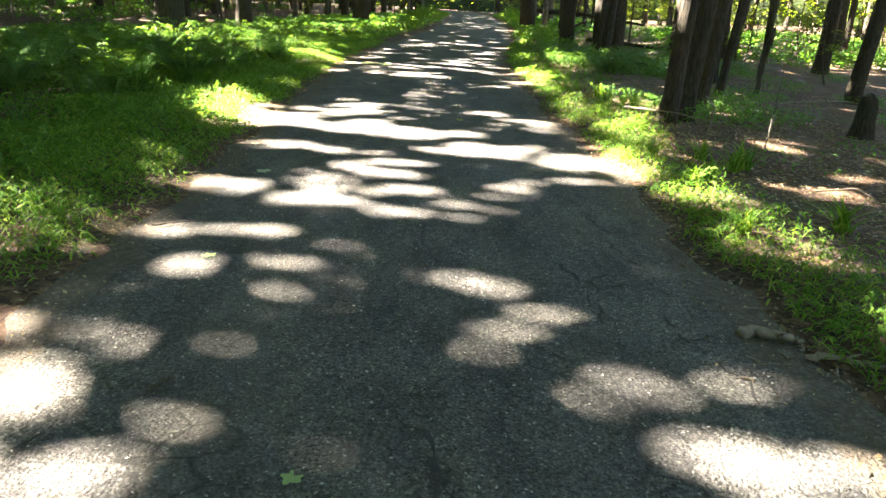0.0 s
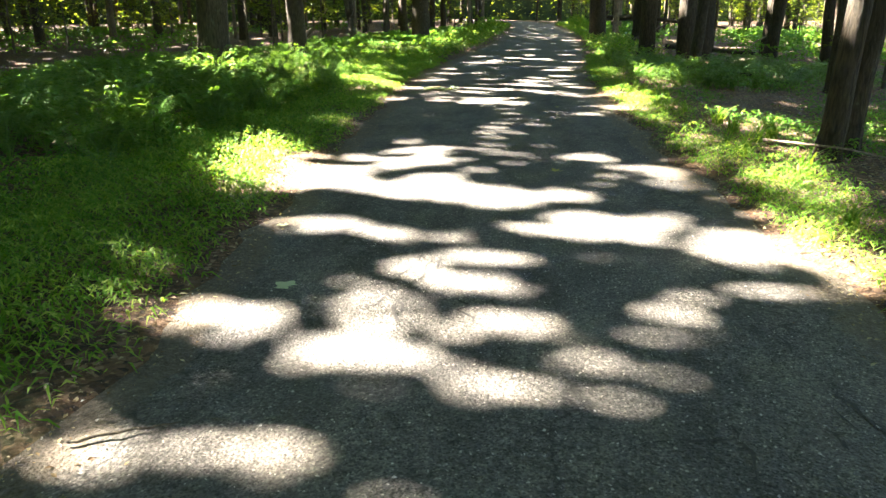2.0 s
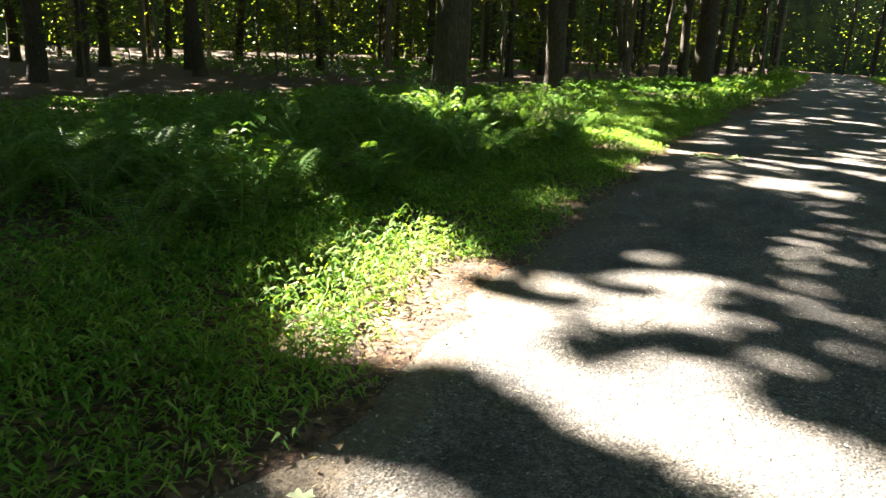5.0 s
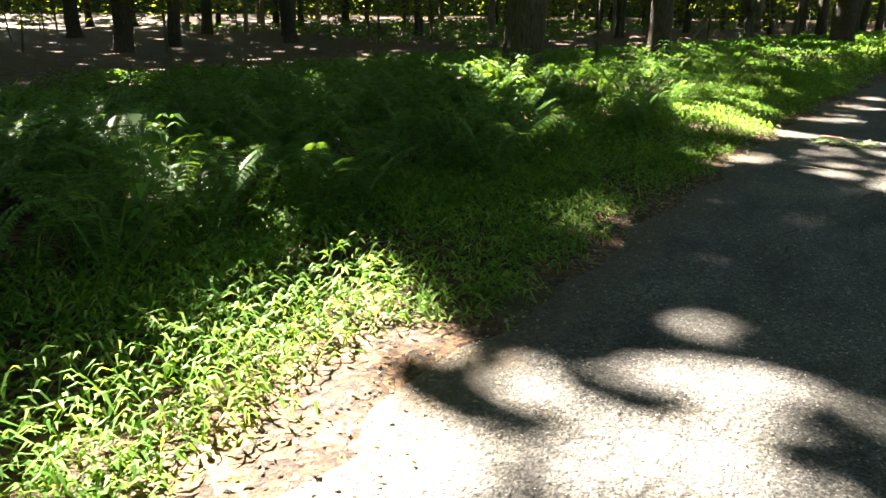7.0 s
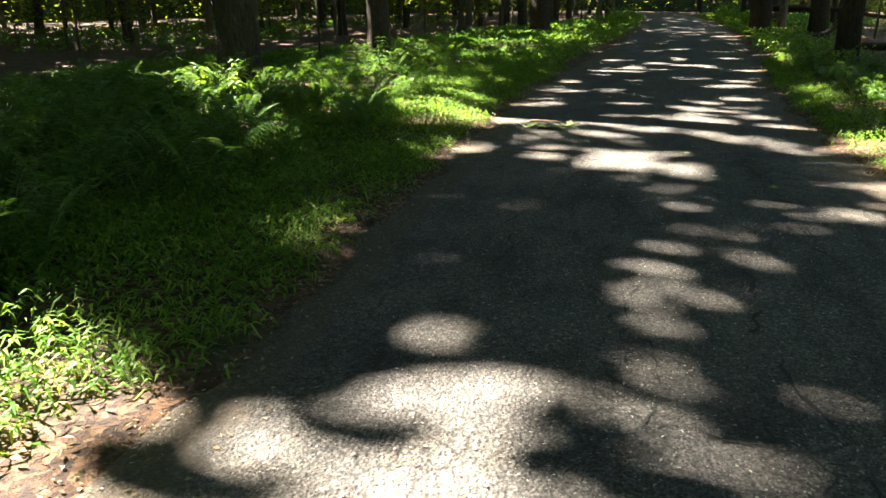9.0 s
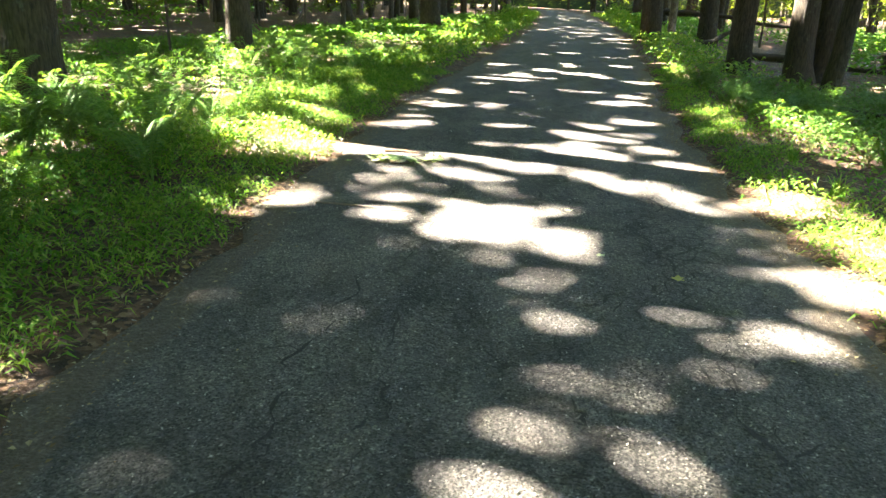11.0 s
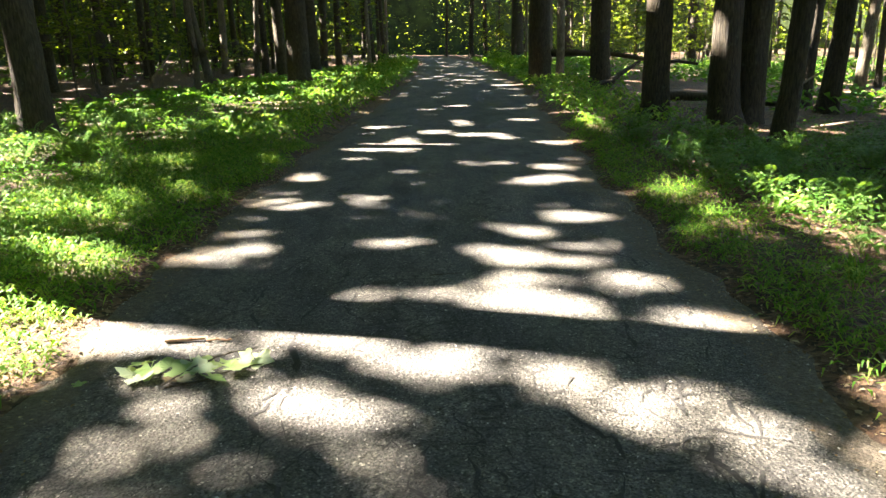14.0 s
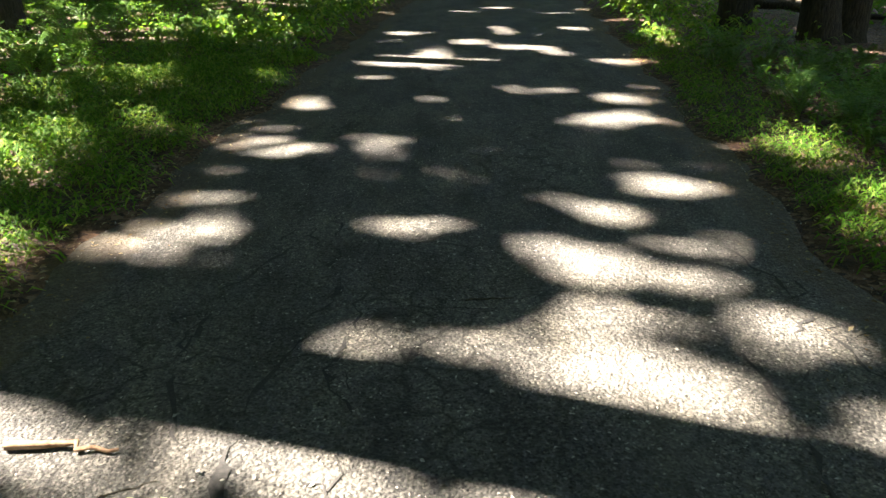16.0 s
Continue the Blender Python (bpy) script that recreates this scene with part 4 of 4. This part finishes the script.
# ---- grass tufts on the verge ----
def tuft_mesh(seed):
    g = np.random.default_rng(seed)
    pieces = []
    for k in range(34):
        ang, run, rise = g.uniform(0, 6.28), g.uniform(0.08, 0.24), g.uniform(0.16, 0.34)
        out, t = np.array([math.cos(ang), math.sin(ang), 0]), np.linspace(0, 1, 5)
        side = np.array([-out[1], out[0], 0])
        mid = g.normal(0, 0.02, 3) * [1, 1, 0] + out * (run * t ** 1.5)[:, None] + np.array([0, 0, 1.0]) * (rise * (t - 0.45 * t ** 2.5))[:, None]
        w = (0.006 * (1 - t) + 0.0008)[:, None]
        V = np.concatenate([mid - side * w, mid + side * w])
        i = np.arange(4)
        pieces.append((V, np.stack([i, i + 5, i + 6, i + 1], 1)))
    return joined(pieces)


V, F = tuft_mesh(71)
tuft = tagged(mesh_object("grass_tuft", V, F, GRASS_LEAF, np.repeat(np.random.default_rng(3).random(34), 4)), "arching tuft of long green grass blades", "grass", "grass tufts on the verge")
for k, (x, y) in enumerate([(2.05, 5.9), (2.2, 15.6), (2.35, 13.2), (2.0, 7.1), (2.3, 17.0), (1.95, 4.6), (2.15, 10.4), (2.5, 15.1), (-2.75, 4.4), (-2.6, 7.5), (2.75, 6.9), (2.95, 7.15), (2.6, 7.35), (2.55, 10.6), (2.8, 10.9), (2.45, 11.2), (2.75, 4.9), (2.35, 8.8), (2.2, 14.6), (2.55, 12.2), (2.1, 9.6), (2.3, 6.2)]):
    big = 1.0 if k < 10 else 1.25 + 0.15 * (k % 3)
    m = pose(x, y, float(ground_z(x, y)), 0, 0, 51 * k) @ Matrix.Diagonal((big * 1.2, big * 1.2, big, 1))
    if k:
        copy_thing(tuft, pose(0, 0, 0)).matrix_basis = m
    else:
        tuft.matrix_basis = m


# ---- tall weeds ----
def weed_mesh(seed, h, size):
    g = np.random.default_rng(seed)
    z = np.linspace(0, h, 8)
    path = np.stack([np.cumsum(g.normal(0.01, 0.02, 8)), np.cumsum(g.normal(0, 0.02, 8)), z], 1)
    P, D = [], []
    for k, at in enumerate(np.linspace(0.25, 1.0, 11)):
        p0 = np.array([np.interp(at * h, z, path[:, c]) for c in range(3)])
        for a in (0, math.pi):
            ang = k * 1.9 + a
            P.append(p0), D.append([math.cos(ang), math.sin(ang), 0.35])
    P, D = np.array(P), np.array(D)
    n = len(P)
    return tube(path, np.linspace(0.007, 0.002, 8), 5), leaves(P, D, size * g.uniform(0.7, 1.2, n), size * 0.36 * g.uniform(0.8, 1.2, n), 0.45, 0.8)


def weed(seed, h, size):
    (sv, sf), (lv, lf) = weed_mesh(seed, h, size)
    root = tagged(new("weed"), "tall leafy weed standing among the ferns", "weed", "tall weeds of the verge")
    for ob in (mesh_object("stem", sv, sf, STEM), mesh_object("leaf", lv, lf, HERB_LEAF, 0.4 + 0.6 * np.random.default_rng(seed).random(len(lf)))):
        ob.parent = root
    return root


weeds = [weed(800, 0.72, 0.15), weed(801, 0.55, 0.13), weed(802, 0.85, 0.17)]
WEEDS = [(-4.5, 9.95), (-4.75, 10.3), (-3.7, 9.2), (-4.9, 20.6), (-5.2, 20.9), (-4.7, 19.7), (-3.9, 13.2), (-5.3, 12.2), (-5.8, 15.4), (-5.2, 15.9), (-6.4, 15.6), (-4.6, 24.5), (-5.5, 24.1), (-3.5, 18.4)]
for k, (x, y) in enumerate(WEEDS):
    m = pose(x, y, float(ground_z(x, y)), 0, 0, k * 67)
    if k < 3:
        weeds[k].matrix_basis = m
    else:
        copy_thing(weeds[k % 3], m)


# ---- things fallen on the road ----
def lobed_leaf(name, size, seed, mat=FALLEN_LEAF, curl=0.12):
    """A broad leaf with five pointed lobes and a short stalk, slightly curled."""
    g = np.random.default_rng(seed)
    out = []
    for k in range(21):
        a = -2.5 + 5.0 * k / 20
        r = 0.5 * (0.84 + 0.16 * math.cos(a * 5.0)) * (1.0 - 0.12 * abs(a)) * g.uniform(0.92, 1.08)
        out.append((r * math.sin(a), r * math.cos(a)))
    V = [(0, -0.05, 0.0)] + [(x, y, curl * (x * x + 0.6 * y * y) + g.normal(0, 0.012)) for x, y in out]
    V += [(0.012, -0.1, 0.0), (0.02, -0.45, 0.01), (-0.01, -0.1, 0.0)]
    F = [(0, k + 1, k + 2) for k in range(20)] + [(22, 23, 24)]
    V = np.array(V) * size + [0, 0, 0.006]
    return mesh_object(name, V, np.array(F), mat, np.full(len(F), g.uniform(0.2, 1.0)))


def loose_leaf(x, y, size, turn, label, mat=FALLEN_LEAF, curl=0.12, seed=1):
    ob = lobed_leaf("fallen_leaf", size, seed, mat, curl)
    ob.matrix_basis = pose(x, y, float(road_z(x, y)) + 0.002, 0, 0, turn)
    return tagged(ob, label, "leaf", "single leaves lying on the lane")


YELLOW_LEAF = leaf_material("yellow_leaf", [(0.0, (0.32, 0.26, 0.06)), (1.0, (0.45, 0.38, 0.12))], 0.2, 0.6)
PALE_LEAF = leaf_material("pale_leaf", [(0.0, (0.36, 0.42, 0.28)), (1.0, (0.46, 0.5, 0.36))], 0.2, 0.6)
loose_leaf(-1.42, 5.86, 0.17, 60, "pale green lobed leaf lying flat on asphalt", PALE_LEAF, 0.1, 2)
loose_leaf(-1.79, 7.04, 0.11, 200, "small pale upturned leaf on the asphalt", PALE_LEAF, 0.3, 3)
loose_leaf(0.22, 8.8, 0.15, 120, "pale yellow curled leaf on the asphalt", YELLOW_LEAF, 0.6, 4)
loose_leaf(-0.02, 14.65, 0.085, 250, "small pale green leaf on the asphalt", PALE_LEAF, 0.2, 5)
loose_leaf(0.14, 13.7, 0.07, 20, "small pale leaf on the asphalt", PALE_LEAF, 0.2, 6)
loose_leaf(0.54, 13.39, 0.1, 80, "yellow fallen leaf on the asphalt", YELLOW_LEAF, 0.3, 7)
loose_leaf(-0.42, 1.95, 0.09, 150, "small light green leaf on the asphalt", FALLEN_LEAF, 0.2, 8)
loose_leaf(-1.25, 3.85, 0.1, 30, "light green leaf on the asphalt", FALLEN_LEAF, 0.2, 9)
loose_leaf(-2.2, 14.57, 0.09, 30, "small pale leaf at the edge of the asphalt", PALE_LEAF, 0.2, 10)
loose_leaf(-1.95, 15.95, 0.09, 300, "small green leaf on the asphalt", FALLEN_LEAF, 0.2, 11)


def stick(name, points, radius, mat, label, seed, category="stick"):
    """A crooked tapering twig through a few points."""
    g = np.random.default_rng(seed)
    pts = np.array(points, float)
    t = np.linspace(0, 1, len(pts))
    s = np.linspace(0, 1, 4 * len(pts))
    P = np.stack([np.interp(s, t, pts[:, c]) for c in range(3)], 1) + g.normal(0, radius * 0.5, (len(s), 3)) * [1, 1, 0.3]
    V, F = tube(P, radius * np.interp(s, [0, 0.05, 1], [0.75, 1.0, 0.35]), 6, 0.1, seed)
    return tagged(mesh_object(name, V, F, mat, smooth=True), label, category)


def fallen_branch():
    root = tagged(new("fallen_branch"), "broken twig with wilting broad green leaves on asphalt", "branch")
    root.location = (-1.43, 16.03, 0.0)
    z = float(road_z(-1.43, 16.03))
    twigs = [[(-0.12, -0.16, z + 0.012), (0.0, 0.02, z + 0.03), (0.12, 0.14, z + 0.035), (0.24, 0.22, z + 0.02)],
             [(-0.2, 0.06, z + 0.015), (-0.02, 0.09, z + 0.03), (0.14, 0.15, z + 0.03)],
             [(-0.12, -0.16, z + 0.01), (0.05, -0.13, z + 0.015), (0.18, -0.02, z + 0.02), (0.32, 0.04, z + 0.015)]]
    for k, t in enumerate(twigs):
        ob = stick("twig", t, 0.006, THIN_BARK, "", 60 + k)
        del ob["category"]
        ob.parent = root
    g = np.random.default_rng(5)
    spots = [(-0.26, 0.06), (-0.3, -0.02), (-0.2, -0.03), (-0.13, 0.02), (-0.23, -0.1), (-0.05, -0.04), (0.02, 0.04), (0.07, -0.05), (0.13, 0.05), (0.2, 0.07), (0.27, 0.07), (0.17, -0.04), (0.1, -0.13), (-0.03, 0.03)]
    for k, (x, y) in enumerate(spots):
        ob = lobed_leaf("leaf", g.uniform(0.13, 0.2), 70 + k, PALE_LEAF if k % 3 == 1 else FALLEN_LEAF, g.uniform(0.15, 0.5))
        ob.matrix_basis = pose(x, y, z + 0.008 + g.uniform(0.0, 0.03), g.normal(0, 14), g.normal(0, 14), g.uniform(0, 360))
        ob.parent = root
    for k in range(2):
        ob = lobed_leaf("leaf", 0.12, 90 + k, DRY_LEAF, 0.5)
        ob.matrix_basis = pose(-0.08 + 0.07 * k, -0.11, z + 0.012, 0, 0, 90 * k)
        ob.parent = root


fallen_branch()
stick("bark_strip", [(-1.70, 16.4, 0.008), (-1.53, 16.42, 0.012), (-1.37, 16.39, 0.006)], 0.016, TORN_WOOD, "torn strip of tan reddish bark on the asphalt", 1)
stick("twig", [(-1.84, 14.5, 0.004), (-1.5, 14.46, 0.01), (-1.12, 14.4, 0.004)], 0.009, DEAD_WOOD, "long thin brown twig lying across the asphalt", 2)
stick("twig", [(-1.02, 2.42, 0.004), (-0.99, 2.47, 0.02), (-0.97, 2.52, 0.006)], 0.008, THIN_BARK, "short crooked brown twig on the asphalt", 3)
stick("twig", [(-1.75, 4.35, 0.004), (-1.6, 4.42, 0.012), (-1.42, 4.5, 0.004)], 0.008, THIN_BARK, "thin brown twig at the asphalt's edge", 4)
stick("twig", [(-0.3, 17.35, 0.004), (-0.1, 17.36, 0.01)], 0.006, THIN_BARK, "thin dark twig on the asphalt", 5)
stick("twig", [(1.75, 15.9, 0.01), (1.62, 15.6, 0.03), (1.55, 15.2, 0.01)], 0.008, DEAD_WOOD, "pale dead twig on the grass edge", 6)
stick("rotten_wood", [(1.33, 3.06, 0.02), (1.5, 3.02, 0.03), (1.6, 2.99, 0.01)], 0.032, DEAD_WOOD, "crumbling piece of rotten wood on the asphalt", 7)
stick("rotten_wood", [(1.54, 2.86, 0.012), (1.67, 2.82, 0.016), (1.8, 2.78, 0.01)], 0.018, DEAD_WOOD, "splintered pale wood piece on the asphalt", 8)
for k in range(16):
    g = np.random.default_rng(900 + k)
    x, y, a = g.uniform(1.2, 1.75), g.uniform(2.6, 3.8), g.uniform(0, 3.14)
    n = g.uniform(0.02, 0.07)
    tagged(stick("wood_splinter", [(x - n * math.cos(a), y - n * math.sin(a), 0.004), (x, y, 0.008), (x + n * math.cos(a), y + n * math.sin(a), 0.004)], 0.006, DEAD_WOOD,
                 "pale wood splinter lying on the asphalt", k), group="wood splinters by the verge")


def bank(x, y, up=0.0):
    return (x, y, float(ground_z(x, y)) + up)


# sticks, logs and a stump on the forest floor
stick("dead_stick", [bank(2.45, 10.15, 0.1), bank(3.0, 9.5, 0.16), bank(3.6, 9.2, 0.1)], 0.014, DEAD_WOOD, "long pale dead stick leaning by a trunk", 11)
stick("dead_stick", [bank(3.35, 9.3, 0.0), bank(3.4, 9.35, 0.3), bank(3.3, 9.4, 0.42)], 0.016, DEAD_WOOD, "forked grey dead stick standing by a trunk", 12)
stick("dead_stick", [bank(3.6, 8.2, 0.0), bank(4.0, 9.0, 0.4), bank(4.3, 9.6, 0.85)], 0.009, THIN_BARK, "thin dark dead sapling leaning over the litter", 13)
stick("dead_branch", [bank(5.2, 11.6, 0.3), bank(6.3, 11.8, 0.42), bank(7.6, 12.0, 0.4)], 0.018, DEAD_WOOD, "bleached dead branch lying over low plants", 14)
stick("dead_stick", [bank(3.2, 6.2, 0.03), bank(3.5, 6.1, 0.12), bank(3.7, 5.9, 0.02)], 0.01, DEAD_WOOD, "short pale dead stick on the leaf litter", 15)
stick("dead_stick", [bank(4.6, 7.2, 0.0), bank(4.9, 7.5, 0.2), bank(5.2, 7.6, 0.05)], 0.014, THIN_BARK, "dark dead stick on the leaf litter", 16)
stick("fallen_log", [bank(5.2, 44.0, 1.0), bank(7.5, 43.0, 1.0), bank(11.0, 42.0, 0.7)], 0.16, BARK, "long dark fallen log resting above the litter", 17, "log")
stick("fallen_log", [bank(5.0, 34.5, 0.05), bank(5.9, 35.2, 0.45), bank(6.8, 36.0, 0.9)], 0.11, BARK, "dark fallen limb propped on a trunk", 18, "log")
stick("fallen_log", [bank(6.0, 32.0, 0.1), bank(7.5, 31.2, 0.14), bank(9.0, 30.0, 0.1)], 0.13, BARK, "mossy fallen log among the ferns", 19, "log")
stick("fallen_log", [bank(4.2, 20.9, 0.12), bank(5.0, 19.9, 0.16), bank(6.0, 19.0, 0.1)], 0.06, BARK, "thin dark fallen log among ferns", 20, "log")
stick("dead_branch", [bank(-11.5, 45.0, 0.1), bank(-10.8, 45.1, 0.9), bank(-10.3, 45.3, 1.6)], 0.06, DEAD_WOOD, "pale broken branch standing in the wood", 21)
stick("dead_branch", [bank(6.6, 25.4, 0.05), bank(7.4, 25.0, 0.25), bank(8.2, 24.6, 0.08)], 0.022, DEAD_WOOD, "bleached curved branch on the litter", 22)
stick("dead_branch", [bank(8.6, 30.2, 0.4), bank(9.3, 30.0, 0.9), bank(9.8, 29.6, 1.2)], 0.03, DEAD_WOOD, "bleached dead branch leaning in the wood", 23)
z0 = float(ground_z(6.2, 10.9))
V, F = tube([(6.2, 10.9, z0 - 0.1), (6.2, 10.9, z0 + 0.05), (6.21, 10.9, z0 + 0.25), (6.22, 10.91, z0 + 0.45), (6.22, 10.9, z0 + 0.58), (6.24, 10.9, z0 + 0.66)], [0.24, 0.19, 0.15, 0.14, 0.12, 0.03], 12, 0.08, 24)
tagged(mesh_object("tree_stump", V, F, BARK, smooth=True), "broken dark tree stump on the bank", "stump")


def bush(x, y, r, seed):
    """A low rounded shrub of many small leaves on a few stems."""
    g = np.random.default_rng(seed)
    root = tagged(new("bush"), "low bright green bush beside the distant lane", "bush", "bushes along the lane")
    root.location = bank(x, y)
    n = 700
    d = g.normal(0, 1, (n, 3))
    d /= np.linalg.norm(d, axis=1, keepdims=True)
    P = d * (r * g.uniform(0.35, 1.05, n) * (1 + 0.25 * np.sin(d[:, 0] * 5 + seed)))[:, None] * [1.15, 1.15, 0.75] + [0, 0, r * 0.6]
    P = P[P[:, 2] > 0.03]
    lv, lf = leaves(P, g.normal(0, 0.6, P.shape) + d[:len(P)] * 0.3, g.uniform(0.08, 0.18, len(P)), g.uniform(0.04, 0.08, len(P)), 0.3)
    stems = [tube([(0, 0, -0.05), (a * 0.4, b * 0.4, r * 0.4), (a, b, r)], [0.012, 0.009, 0.004], 4) for a, b in g.normal(0, r * 0.35, (6, 2))]
    sv, sf = joined(stems)
    for ob in (mesh_object("stem", sv, sf, THIN_BARK), mesh_object("foliage", lv, lf, GRASS_LEAF, g.random(len(lf)))):
        ob.parent = root


for k, (x, y, r) in enumerate([(4.6, 46.0, 0.5), (5.2, 50.5, 0.7), (5.0, 55.0, 0.6), (5.3, 60.0, 0.8), (5.6, 66.0, 0.8), (-1.4, 52.0, 0.7), (-1.0, 60.0, 0.8), (-1.9, 45.0, 0.6)]):
    bush(x, y, r, 1500 + k)

THIN_TREES = [(-7.0, 19.6, 0.03, -0.06), (-8.2, 25.3, 0.028, -0.03), (-7.5, 38.0, 0.1, 0.0), (-8.6, 44.0, 0.16, -0.12), (-7.3, 47.0, 0.12, 0.0), (10.4, 27.0, 0.05, 0.05), (8.0, 33.0, 0.04, 0.03), (11.5, 30.0, 0.06, 0.1), (7.2, 17.2, 0.05, 0.12), (8.4, 20.0, 0.05, 0.06)]
for k, (x, y, r, lx) in enumerate(THIN_TREES):
    tree(x, y, r, (lx, 0.0), THIN_BARK, 7.0, 1200 + k, "thin dark young tree in the wood", 3)

# bark and leaf crumbs along both edges of the road
n = 7000
y = rng.uniform(1.2, 22, n)
side = rng.choice([-1.0, 1.0], n)
out = -np.abs(rng.normal(0, 0.22, n)) + 0.15
x = road_mid(y) + side * (road_half(y) + out)
z = np.where(out < 0, road_z(x, y) + 0.004, np.maximum(ground_z(x, y), -0.02) + 0.006)
ang = rng.uniform(0, 6.28, n)
size = rng.uniform(0.008, 0.032, n)
V, F = leaves(np.stack([x, y, z], 1), np.stack([np.cos(ang), np.sin(ang), rng.normal(0.1, 0.25, n)], 1), size, size * rng.uniform(0.2, 0.7, n), 0.0)
tagged(mesh_object("bark_crumbs", V, F, DRY_LEAF, rng.random(n)), "reddish brown bark and leaf crumbs at the asphalt's edge", "debris", kind="stuff")

# grit and bark crumbs on the road
n = 8500
y = rng.uniform(1.2, 26, n)
u = np.clip(rng.normal(0, 0.62, n), -1, 1)
x = road_mid(y) + u * road_half(y) * 0.98
P = np.stack([x, y, road_z(x, y) + 0.005], 1)
ang = rng.uniform(0, 6.28, n)
size = rng.uniform(0.006, 0.02, n)
V, F = leaves(P, np.stack([np.cos(ang), np.sin(ang), rng.normal(0, 0.2, n)], 1), size, size * rng.uniform(0.3, 0.8, n), 0.0)
tagged(mesh_object("grit", V, F, CHIP), "pale grit and bark crumbs scattered over the asphalt", "grit", kind="stuff")
